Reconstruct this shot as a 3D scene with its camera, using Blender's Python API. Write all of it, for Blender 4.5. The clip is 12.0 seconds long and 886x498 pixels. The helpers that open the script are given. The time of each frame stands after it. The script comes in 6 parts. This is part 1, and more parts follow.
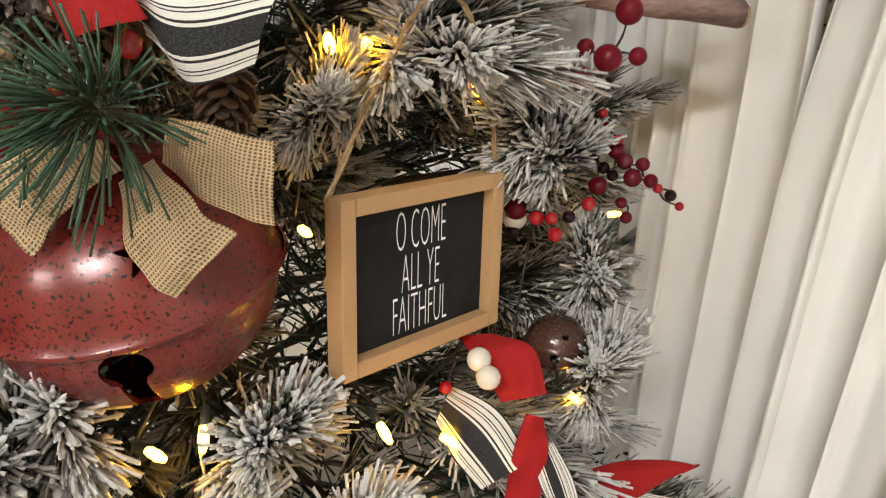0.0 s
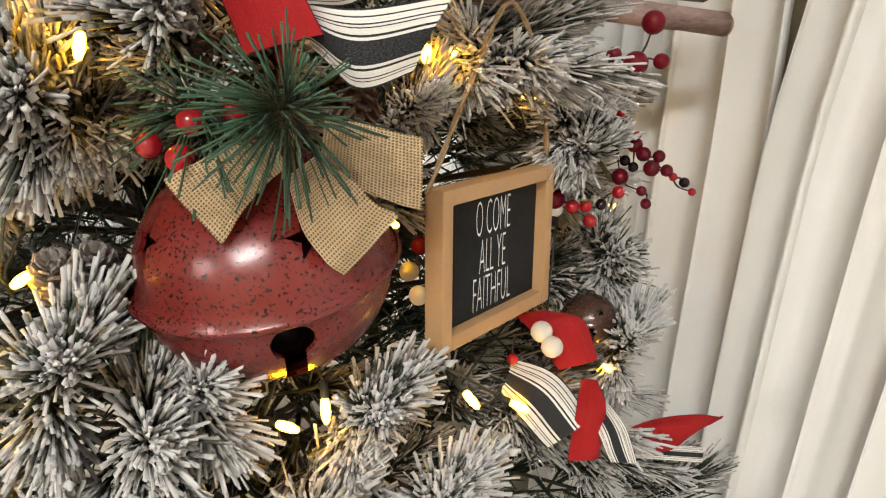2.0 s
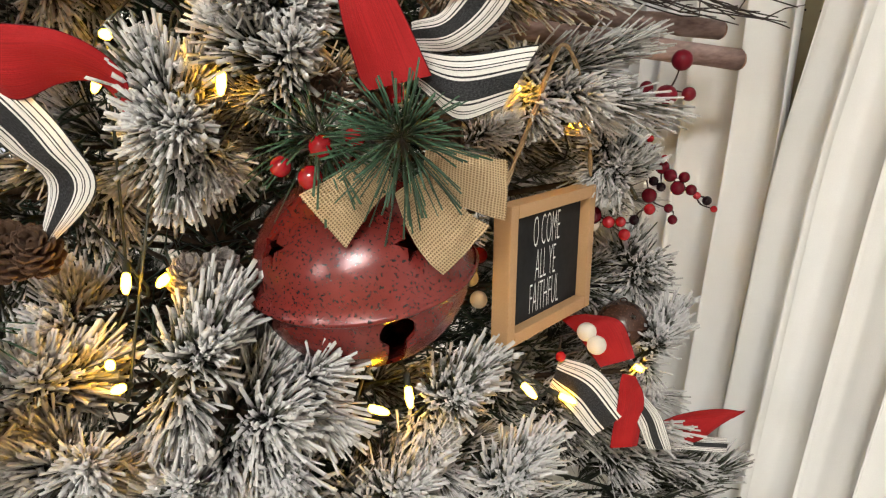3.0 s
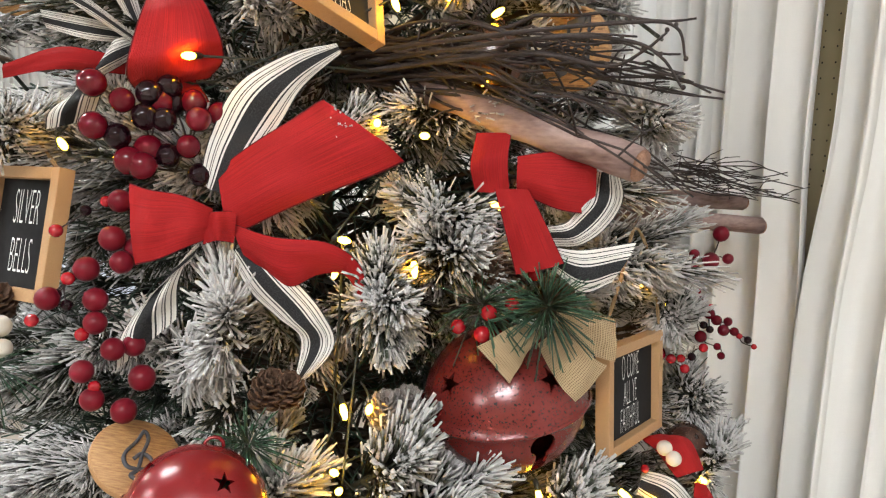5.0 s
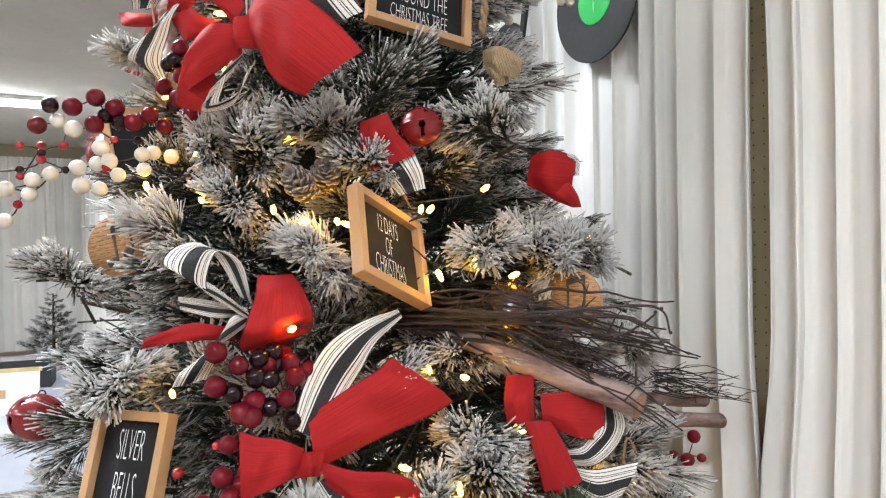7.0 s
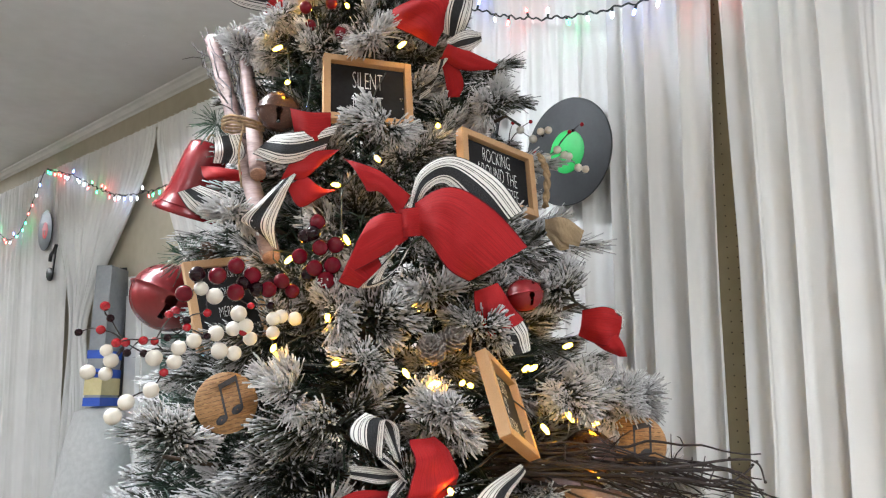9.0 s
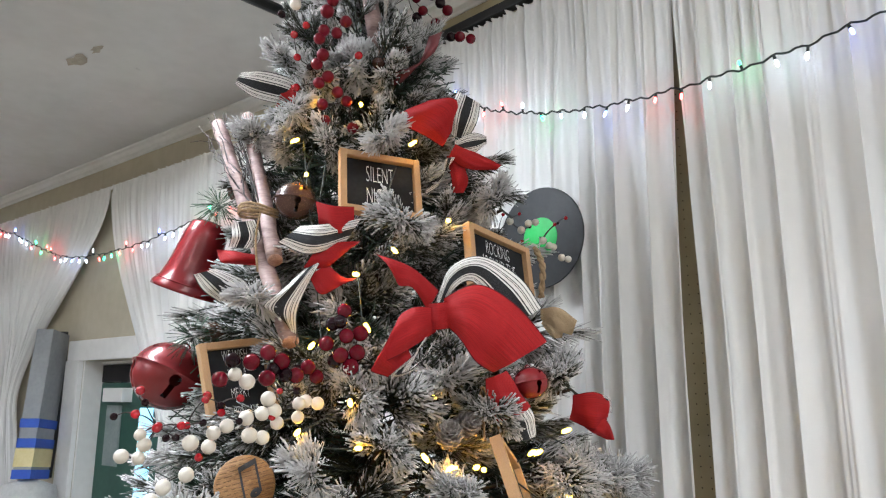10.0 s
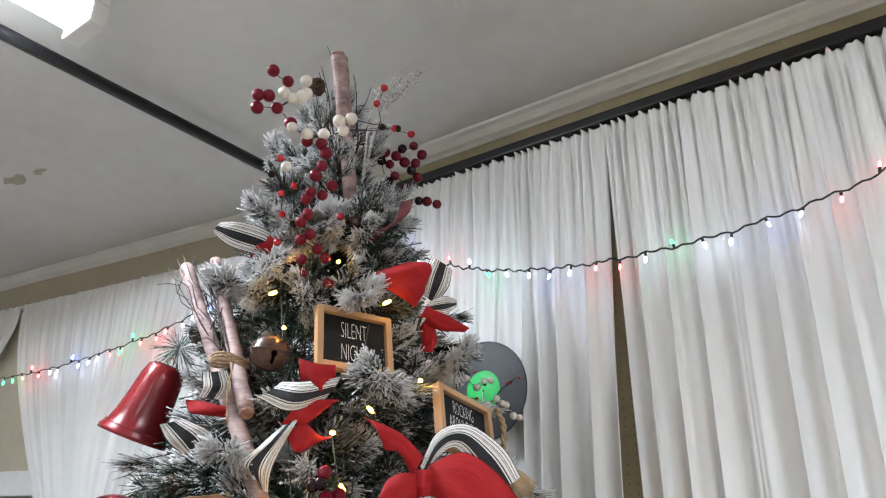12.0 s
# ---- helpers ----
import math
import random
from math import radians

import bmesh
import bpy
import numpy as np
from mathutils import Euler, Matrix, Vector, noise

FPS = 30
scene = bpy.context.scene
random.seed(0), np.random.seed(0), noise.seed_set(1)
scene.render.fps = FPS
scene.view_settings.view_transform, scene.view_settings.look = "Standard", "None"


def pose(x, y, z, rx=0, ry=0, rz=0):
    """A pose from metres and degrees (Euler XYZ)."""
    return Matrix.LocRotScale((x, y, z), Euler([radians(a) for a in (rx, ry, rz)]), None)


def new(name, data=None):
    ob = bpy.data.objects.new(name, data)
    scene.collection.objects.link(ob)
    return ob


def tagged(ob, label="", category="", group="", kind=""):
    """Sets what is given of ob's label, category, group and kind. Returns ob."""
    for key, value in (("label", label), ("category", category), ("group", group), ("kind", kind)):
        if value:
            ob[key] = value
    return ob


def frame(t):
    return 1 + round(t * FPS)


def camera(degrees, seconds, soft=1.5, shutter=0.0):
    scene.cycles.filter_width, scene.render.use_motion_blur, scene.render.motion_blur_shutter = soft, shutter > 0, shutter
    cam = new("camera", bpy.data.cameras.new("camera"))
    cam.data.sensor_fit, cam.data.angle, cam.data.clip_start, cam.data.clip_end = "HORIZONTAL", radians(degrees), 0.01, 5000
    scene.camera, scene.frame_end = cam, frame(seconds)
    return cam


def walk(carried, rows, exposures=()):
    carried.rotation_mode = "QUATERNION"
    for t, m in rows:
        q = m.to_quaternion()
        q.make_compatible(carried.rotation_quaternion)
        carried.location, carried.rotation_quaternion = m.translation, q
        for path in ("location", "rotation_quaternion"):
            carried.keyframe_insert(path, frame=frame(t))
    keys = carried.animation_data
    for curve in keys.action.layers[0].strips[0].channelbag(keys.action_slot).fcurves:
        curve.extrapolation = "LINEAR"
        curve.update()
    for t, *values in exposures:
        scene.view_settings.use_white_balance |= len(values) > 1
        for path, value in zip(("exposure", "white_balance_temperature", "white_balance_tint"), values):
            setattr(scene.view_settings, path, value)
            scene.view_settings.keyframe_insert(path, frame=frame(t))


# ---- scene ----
cam = camera(63.85, 12.0, soft=1.2)
METRES, EYE, TILT, LEAN, TURN = 1.0, 1.30, 0.0, 0.0, 0.0
# seconds, metres right, ahead and up from the first eye, then yaw, pitch, roll
ROWS = [
    (0.0, 0.0043, 0.0069, 0.0041, -0.52, -26.26, -0.70),
    (0.5, -0.0227, -0.0044, 0.0039, -2.61, -26.04, -0.76),
    (1.0, -0.0561, -0.0172, 0.0042, -4.84, -25.76, -0.82),
    (1.5, -0.0824, -0.0341, 0.0080, -6.20, -25.44, -0.77),
    (2.0, -0.1180, -0.0547, 0.0114, -7.11, -25.08, -0.75),
    (2.5, -0.1604, -0.0824, 0.0205, -7.67, -24.40, -0.90),
    (3.0, -0.1912, -0.1256, 0.0336, -7.61, -23.28, -0.99),
    (5.0, -0.3363, -0.3094, 0.1219, -7.03, -12.71, 0.25),
    (5.5, -0.3611, -0.3253, 0.1427, -7.95, -9.27, 0.61),
    (6.0, -0.3943, -0.3760, 0.1649, -9.10, -6.18, 0.77),
    (6.5, -0.4284, -0.4267, 0.1917, -10.21, -3.33, 0.82),
    (7.0, -0.4753, -0.4688, 0.2490, -11.58, -0.43, 0.85),
    (7.5, -0.5342, -0.4893, 0.2867, -13.59, 1.62, 0.85),
    (9.5, -0.9622, -0.4651, 0.3762, -27.12, 8.50, 0.41),
    (10.0, -1.0189, -0.4856, 0.3891, -29.46, 11.51, -0.07),
    (10.5, -1.0684, -0.4929, 0.4046, -31.84, 14.91, -0.55),
    (11.0, -1.1087, -0.5017, 0.4140, -34.00, 18.34, -0.87),
    (11.5, -1.1398, -0.4966, 0.4207, -36.03, 20.82, -1.04),
    (12.0, -1.1620, -0.4849, 0.4206, -37.39, 22.24, -1.15),
]
walk(cam, [(t, pose(x, y, EYE + z, 90 + pitch, roll, yaw)) for t, x, y, z, yaw, pitch, roll in ROWS],
     [(0.0, 1.15, 6850, 10), (3.0, 1.15, 6750, 10), (5.0, 1.1, 6350, 10), (7.5, 1.0, 6050, 10), (9.5, 0.78, 5900, 10), (12.0, 0.67, 5780, 10)])
# ---- world and light ----
world = bpy.data.worlds.new("world")
world.use_nodes = True
scene.world = world
world.node_tree.nodes["Background"].inputs["Color"].default_value = (0.75, 0.8, 0.9, 1)
world.node_tree.nodes["Background"].inputs["Strength"].default_value = 0.015

# the long curtained wall: W0 on it, s runs along it, v into the room
WALL_TURN = 15.9
W0 = Vector((0.31, 1.16, 0.0))
ALONG = Vector((-math.sin(radians(WALL_TURN)), math.cos(radians(WALL_TURN)), 0))
INTO = Vector((-math.cos(radians(WALL_TURN)), -math.sin(radians(WALL_TURN)), 0))
ROOM = Matrix.Translation(W0) @ Matrix((( ALONG.x, INTO.x, 0, 0), (ALONG.y, INTO.y, 0, 0), (0, 0, 1, 0), (0, 0, 0, 1)))
# beyond s = 1.2 the wall turns a little into the room
TURN_2 = 22.5
O2 = W0 + ALONG * 1.2
ROOM_2 = Matrix.Translation(O2) @ pose(0, 0, 0, 0, 0, TURN_2) @ Matrix(((0, -1, 0, 0), (1, 0, 0, 0), (0, 0, 1, 0), (0, 0, 0, 1)))
CEIL = 3.12
AXIS = Vector((-0.40, 0.97, 0.0))


def wall_at(s, v, z):
    return W0 + ALONG * s + INTO * v + Vector((0, 0, z))


LAMP_POWER = 92.0
# first two fixtures stand in view; the other four are added, unseen lamps
LAMP_PLACES = [(0.6, 1.8), (7.1, 1.95), (-2.6, 1.8), (0.6, 5.0), (-2.6, 5.0), (4.2, 5.0)]
for s, v in LAMP_PLACES:
    data = bpy.data.lights.new("tube_lamp", "AREA")
    data.shape, data.size, data.size_y = "RECTANGLE", 1.15, 0.13
    data.energy, data.color = LAMP_POWER, (0.96, 0.985, 1.0)
    lamp = new("tube_lamp", data)
    lamp.matrix_world = ROOM @ pose(s, v, CEIL - 0.058, 0, 0, 90)


# ---- materials ----
def nodes_of(name):
    m = bpy.data.materials.new(name)
    m.use_nodes = True
    nt = m.node_tree
    return m, nt, nt.nodes["Principled BSDF"]


def add(nt, kind, **values):
    n = nt.nodes.new(kind)
    for key, value in values.items():
        n.inputs[key].default_value = value
    return n


def noise_node(nt, scale, detail=4.0, coords="Object", stretch=(1, 1, 1)):
    tc = nt.nodes.new("ShaderNodeTexCoord")
    mp = nt.nodes.new("ShaderNodeMapping")
    mp.inputs["Scale"].default_value = stretch
    nt.links.new(tc.outputs[coords], mp.inputs["Vector"])
    n = add(nt, "ShaderNodeTexNoise", Scale=scale, Detail=detail)
    nt.links.new(mp.outputs["Vector"], n.inputs["Vector"])
    return n


def ramp(nt, source, stops, hard=False):
    r = nt.nodes.new("ShaderNodeValToRGB")
    r.color_ramp.interpolation = "CONSTANT" if hard else "LINEAR"
    while len(r.color_ramp.elements) < len(stops):
        r.color_ramp.elements.new(0.5)
    for e, (p, c) in zip(r.color_ramp.elements, stops):
        e.position, e.color = p, (*c, 1)
    nt.links.new(source, r.inputs["Fac"])
    return r


def bump(nt, source, strength, distance, bsdf):
    b = add(nt, "ShaderNodeBump", Strength=strength, Distance=distance)
    nt.links.new(source, b.inputs["Height"])
    nt.links.new(b.outputs["Normal"], bsdf.inputs["Normal"])
    return b


def grainy(name, low, high, scale, rough=0.6, metal=0.0, relief=0.3, depth=0.001, stretch=(1, 1, 1), coat=0.0, coords="Object", fine=8.0, spread=0.03):
    """Two scales of variation: broad tone from low to high and a fine grain with relief."""
    m, nt, b = nodes_of(name)
    broad = noise_node(nt, scale, 3, coords, stretch)
    small = noise_node(nt, scale * fine, 5, coords, stretch)
    mix = nt.nodes.new("ShaderNodeMath")
    mix.operation = "MULTIPLY_ADD"
    nt.links.new(small.outputs["Fac"], mix.inputs[0])
    mix.inputs[1].default_value = 0.45
    nt.links.new(broad.outputs["Fac"], mix.inputs[2])
    r = ramp(nt, mix.outputs["Value"], [(0.5, low), (0.95, high)])
    nt.links.new(r.outputs["Color"], b.inputs["Base Color"])
    b.inputs["Roughness"].default_value, b.inputs["Metallic"].default_value = rough, metal
    b.inputs["Coat Weight"].default_value = coat
    bump(nt, small.outputs["Fac"], relief, depth, b)
    return m


def glowing(name, color, strength):
    m, nt, b = nodes_of(name)
    b.inputs["Base Color"].default_value = (*color, 1)
    b.inputs["Emission Color"].default_value = (*color, 1)
    b.inputs["Emission Strength"].default_value = strength
    b.inputs["Roughness"].default_value = 0.3
    return m


def ribbon_material(name, stripes=None, color=None, low=None):
    """Woven ribbon; u runs across its width, v along it."""
    m, nt, b = nodes_of(name)
    uv = nt.nodes.new("ShaderNodeUVMap")
    sep = nt.nodes.new("ShaderNodeSeparateXYZ")
    nt.links.new(uv.outputs["UV"], sep.inputs["Vector"])
    grain = noise_node(nt, 60, 5, "UV", (1.0, 10.0, 1))
    slub = noise_node(nt, 9, 4, "UV", (18.0, 1.4, 1))
    if stripes:
        r = ramp(nt, sep.outputs["X"], stripes, True)
        tone = ramp(nt, slub.outputs["Fac"], [(0.3, (0.72, 0.72, 0.72)), (0.7, (1, 1, 1))])
        fleck = ramp(nt, grain.outputs["Fac"], [(0.42, (0.0, 0.0, 0.0)), (0.75, (0.05, 0.05, 0.05))])
        mul = nt.nodes.new("ShaderNodeMix")
        mul.data_type, mul.blend_type = "RGBA", "MULTIPLY"
        mul.inputs["Factor"].default_value = 1
        nt.links.new(r.outputs["Color"], mul.inputs["A"])
        nt.links.new(tone.outputs["Color"], mul.inputs["B"])
        plus = nt.nodes.new("ShaderNodeMix")
        plus.data_type, plus.blend_type = "RGBA", "ADD"
        plus.inputs["Factor"].default_value = 1
        nt.links.new(mul.outputs["Result"], plus.inputs["A"])
        nt.links.new(fleck.outputs["Color"], plus.inputs["B"])
        nt.links.new(plus.outputs["Result"], b.inputs["Base Color"])
    else:
        r = ramp(nt, slub.outputs["Fac"], [(0.3, low), (0.7, color)])
        hem = ramp(nt, sep.outputs["X"], [(0.0, (0.3, 0.3, 0.6)), (0.016, (1, 1, 1)), (0.984, (0.3, 0.3, 0.6))], True)
        mul = nt.nodes.new("ShaderNodeMix")
        mul.data_type, mul.blend_type = "RGBA", "MULTIPLY"
        mul.inputs["Factor"].default_value = 1
        nt.links.new(r.outputs["Color"], mul.inputs["A"])
        nt.links.new(hem.outputs["Color"], mul.inputs["B"])
        nt.links.new(mul.outputs["Result"], b.inputs["Base Color"])
    b.inputs["Roughness"].default_value = 0.75
    b.inputs["Specular IOR Level"].default_value = 0.25
    crease = noise_node(nt, 14, 3, "Object", (1, 1, 1))
    sumup = nt.nodes.new("ShaderNodeMath")
    sumup.operation = "MULTIPLY_ADD"
    sumup.inputs[1].default_value = 7.0
    nt.links.new(crease.outputs["Fac"], sumup.inputs[0])
    nt.links.new(grain.outputs["Fac"], sumup.inputs[2])
    bump(nt, sumup.outputs[0], 0.75, 0.0013, b)
    return m


WHITE_R, BLACK_R, GREY_R = (0.78, 0.75, 0.7), (0.012, 0.012, 0.014), (0.1, 0.1, 0.11)
STRIPES = [(0.0, BLACK_R), (0.025, WHITE_R), (0.09, BLACK_R), (0.105, WHITE_R), (0.13, BLACK_R), (0.145, WHITE_R), (0.23, BLACK_R), (0.26, WHITE_R),
           (0.3, BLACK_R), (0.6, WHITE_R), (0.64, BLACK_R), (0.67, WHITE_R), (0.75, BLACK_R), (0.765, WHITE_R), (0.79, BLACK_R), (0.81, WHITE_R),
           (0.88, BLACK_R), (0.9, WHITE_R), (0.97, BLACK_R)]
M_STRIPE = ribbon_material("striped ribbon", STRIPES)
M_RED_R = ribbon_material("red ribbon", None, (0.4, 0.011, 0.013), (0.2, 0.004, 0.005))
M_MAROON = grainy("maroon strap", (0.08, 0.01, 0.012), (0.15, 0.016, 0.02), 30, 0.5)


def burlap_material():
    m, nt, b = nodes_of("burlap")
    uv = nt.nodes.new("ShaderNodeUVMap")
    sep = nt.nodes.new("ShaderNodeSeparateXYZ")
    nt.links.new(uv.outputs["UV"], sep.inputs["Vector"])
    waves = []
    for axis, count in (("X", 24.0), ("Y", 430.0)):
        w = nt.nodes.new("ShaderNodeMath")
        w.operation = "MULTIPLY"
        w.inputs[1].default_value = count * 6.283
        nt.links.new(sep.outputs[axis], w.inputs[0])
        s_ = nt.nodes.new("ShaderNodeMath")
        s_.operation = "SINE"
        nt.links.new(w.outputs[0], s_.inputs[0])
        waves.append(s_)
    top = nt.nodes.new("ShaderNodeMath")
    top.operation = "MAXIMUM"
    nt.links.new(waves[0].outputs[0], top.inputs[0])
    nt.links.new(waves[1].outputs[0], top.inputs[1])
    wob = noise_node(nt, 40, 4, "UV", (1, 12, 1))
    sm = nt.nodes.new("ShaderNodeMath")
    sm.operation = "MULTIPLY_ADD"
    sm.inputs[1].default_value = 0.9
    nt.links.new(wob.outputs["Fac"], sm.inputs[0])
    nt.links.new(top.outputs[0], sm.inputs[2])
    r = ramp(nt, sm.outputs[0], [(0.0, (0.17, 0.11, 0.055)), (0.6, (0.33, 0.225, 0.12)), (1.0, (0.5, 0.365, 0.215))])
    nt.links.new(r.outputs["Color"], b.inputs["Base Color"])
    b.inputs["Roughness"].default_value = 0.9
    bump(nt, sm.outputs[0], 0.7, 0.001, b)
    return m


M_BURLAP = burlap_material()


def needle_material(name, base, flock_color, flocked=True):
    m, nt, b = nodes_of(name)
    at = nt.nodes.new("ShaderNodeAttribute")
    at.attribute_name = "flock"
    n = noise_node(nt, 120, 3)
    sm = nt.nodes.new("ShaderNodeMath")
    sm.operation = "MULTIPLY_ADD"
    sm.inputs[1].default_value = 0.7
    nt.links.new(n.outputs["Fac"], sm.inputs[0])
    nt.links.new(at.outputs["Fac"], sm.inputs[2])
    info = nt.nodes.new("ShaderNodeObjectInfo")
    wide = nt.nodes.new("ShaderNodeMath")
    wide.operation = "MULTIPLY_ADD"
    wide.inputs[1].default_value = 0.3
    nt.links.new(info.outputs["Random"], wide.inputs[0])
    nt.links.new(sm.outputs[0], wide.inputs[2])
    # foot colour well below the base green: shade inside tufts put into colour
    dark = tuple(c * 0.35 for c in base)
    r = ramp(nt, wide.outputs[0], [(0.5, dark), (0.7, base), (0.86, tuple(c * 0.5 for c in flock_color)), (1.0, flock_color)] if flocked else [(0.3, dark), (1.0, tuple(c * 1.6 for c in base))])
    nt.links.new(r.outputs["Color"], b.inputs["Base Color"])
    b.inputs["Roughness"].default_value = 0.85 if flocked else 0.5
    bump(nt, n.outputs["Fac"], 0.5, 0.0015, b)
    return m


M_FLOCK = needle_material("flocked needles", (0.034, 0.04, 0.02), (0.49, 0.48, 0.468))
# inner green kept extra low, with the shade between boughs in its colour
M_GREEN = needle_material("green needles", (0.012, 0.036, 0.016), (0.2, 0.3, 0.2), False)
M_TUFT = needle_material("fresh green needles", (0.02, 0.062, 0.03), (0.2, 0.3, 0.2), False)
M_BARK = grainy("bark", (0.025, 0.016, 0.01), (0.07, 0.045, 0.026), 40, 0.9, relief=0.8)
M_TWIG = grainy("twig", (0.012, 0.008, 0.007), (0.04, 0.026, 0.022), 60, 0.75, relief=0.6)
M_BIRCH = grainy("birch bark", (0.11, 0.06, 0.052), (0.38, 0.27, 0.245), 14, 0.7, relief=0.5, stretch=(1, 1, 3.5), fine=6)
M_LOG_END = grainy("cut birch end", (0.2, 0.1, 0.06), (0.45, 0.26, 0.18), 60, 0.85)
M_OAK = grainy("pale oak frame", (0.34, 0.19, 0.085), (0.52, 0.32, 0.16), 6, 0.55, relief=0.25, stretch=(3, 16, 16), fine=10, coords="Generated")
M_WOOD_DISC = grainy("wood slice", (0.22, 0.1, 0.035), (0.46, 0.26, 0.1), 5, 0.55, stretch=(1.5, 9, 9), coords="Generated")
M_BLACKBOARD = grainy("black panel", (0.006, 0.006, 0.007), (0.013, 0.013, 0.014), 20, 0.7, relief=0.1)
M_BLACKBOARD.node_tree.nodes["Principled BSDF"].inputs["Specular IOR Level"].default_value = 0.2
M_CHALK = grainy("white lettering", (0.75, 0.75, 0.73), (0.85, 0.85, 0.83), 30, 0.8, relief=0.05)
M_INK = grainy("dark ink", (0.03, 0.03, 0.035), (0.06, 0.06, 0.07), 40, 0.7, relief=0.05)
M_TWINE = grainy("jute twine", (0.2, 0.13, 0.065), (0.42, 0.29, 0.16), 150, 0.95, relief=0.9, depth=0.001)
M_CONE = grainy("pine cone", (0.045, 0.022, 0.012), (0.15, 0.08, 0.045), 70, 0.8, relief=0.6)
M_CONE_SNOW = grainy("flocked pine cone", (0.07, 0.045, 0.035), (0.5, 0.46, 0.43), 55, 0.9, relief=0.6)


def speckled_bell(name, base, dark, speck):
    m, nt, b = nodes_of(name)
    broad = noise_node(nt, 9, 4)
    spots = noise_node(nt, 470, 2.5)
    r = ramp(nt, broad.outputs["Fac"], [(0.3, dark), (0.7, base)])
    k = ramp(nt, spots.outputs["Fac"], [(0.585, (0, 0, 0)), (0.63, (1, 1, 1))])
    mix = nt.nodes.new("ShaderNodeMix")
    mix.data_type = "RGBA"
    nt.links.new(k.outputs["Color"], mix.inputs["Factor"])
    nt.links.new(r.outputs["Color"], mix.inputs["A"])
    mix.inputs["B"].default_value = (*speck, 1)
    nt.links.new(mix.outputs["Result"], b.inputs["Base Color"])
    b.inputs["Roughness"].default_value = 0.27
    b.inputs["Metallic"].default_value = 0.1
    bump(nt, broad.outputs["Fac"], 0.12, 0.004, b)
    return m


M_BELL = speckled_bell("speckled red metal", (0.165, 0.018, 0.015), (0.11, 0.012, 0.01), (0.008, 0.004, 0.004))
M_BELL_DARK = speckled_bell("dark red metal", (0.19, 0.014, 0.016), (0.11, 0.008, 0.01), (0.15, 0.012, 0.014))
M_BELL_RED = speckled_bell("worn red enamel", (0.21, 0.009, 0.012), (0.12, 0.005, 0.007), (0.16, 0.007, 0.009))
M_BELL_BROWN = speckled_bell("rusty brown metal", (0.075, 0.035, 0.025), (0.03, 0.016, 0.013), (0.12, 0.06, 0.04))
M_BERRY_RED = grainy("bright red berry", (0.26, 0.004, 0.009), (0.35, 0.007, 0.013), 20, 0.2, relief=0.0, coat=0.3)
M_BERRY_WINE = grainy("wine red berry", (0.1, 0.003, 0.009), (0.16, 0.005, 0.014), 30, 0.38, relief=0.0)
M_BERRY_GLOSS = grainy("glossy burgundy berry", (0.06, 0.002, 0.006), (0.14, 0.004, 0.012), 40, 0.12, relief=0.0)
M_BERRY_BLACK = grainy("black berry", (0.005, 0.002, 0.003), (0.016, 0.003, 0.006), 40, 0.1, relief=0.0)
M_BERRY_WHITE = grainy("cream berry", (0.56, 0.51, 0.43), (0.66, 0.61, 0.53), 30, 0.45, relief=0.0)
for m_, level in ((M_BERRY_WINE, 0.2), (M_BERRY_GLOSS, 0.3), (M_BERRY_BLACK, 0.3)):
    m_.node_tree.nodes["Principled BSDF"].inputs["Specular IOR Level"].default_value = level
M_CURTAIN = grainy("white curtain cloth", (0.74, 0.73, 0.71), (0.82, 0.81, 0.79), 2.2, 0.9, relief=0.2, depth=0.0006, fine=300)
M_PEG = grainy("cream pegboard", (0.36, 0.31, 0.19), (0.45, 0.39, 0.25), 3, 0.7, relief=0.1)
M_WALLPAINT = grainy("cream wall paint", (0.42, 0.37, 0.27), (0.5, 0.45, 0.34), 2, 0.7, relief=0.15)
M_CEILING = grainy("white ceiling paint", (0.56, 0.55, 0.53), (0.66, 0.65, 0.63), 0.9, 0.8, relief=0.3, depth=0.004, fine=14)
M_TRIM = grainy("white trim paint", (0.68, 0.67, 0.65), (0.78, 0.77, 0.75), 3, 0.45, relief=0.05)
M_BLACK_METAL = grainy("black rail", (0.005, 0.005, 0.006), (0.013, 0.013, 0.014), 12, 0.4, relief=0.1)
M_FLOOR = grainy("vinyl floor", (0.26, 0.22, 0.17), (0.36, 0.31, 0.25), 1.5, 0.4)
M_VINYL = grainy("black vinyl", (0.01, 0.011, 0.012), (0.022, 0.023, 0.025), 12, 0.5, relief=0.05)
M_LABEL_GREEN = grainy("green label", (0.02, 0.42, 0.07), (0.03, 0.5, 0.1), 20, 0.5, relief=0.05)
M_LABEL_RED = grainy("red label", (0.55, 0.03, 0.03), (0.65, 0.05, 0.05), 20, 0.5, relief=0.05)
M_GREEN_DOOR = grainy("dark green door paint", (0.012, 0.06, 0.042), (0.022, 0.085, 0.06), 4, 0.45, relief=0.1)
# near-black put in for shade: door recess, gap over the door, peg holes
M_SHADE = grainy("black for shade", (0.006, 0.005, 0.005), (0.012, 0.01, 0.01), 10, 0.9)
M_WIRE = grainy("dark green wire", (0.01, 0.014, 0.012), (0.02, 0.028, 0.022), 40, 0.5)
M_CLOTH_BLUE = grainy("pale blue table cloth", (0.5, 0.55, 0.66), (0.6, 0.65, 0.75), 4, 0.8)
M_BOX_BLACK = grainy("black box card", (0.012, 0.012, 0.014), (0.03, 0.03, 0.03), 10, 0.5)
M_GOLD = grainy("gilt edge", (0.4, 0.28, 0.1), (0.6, 0.44, 0.2), 20, 0.4)
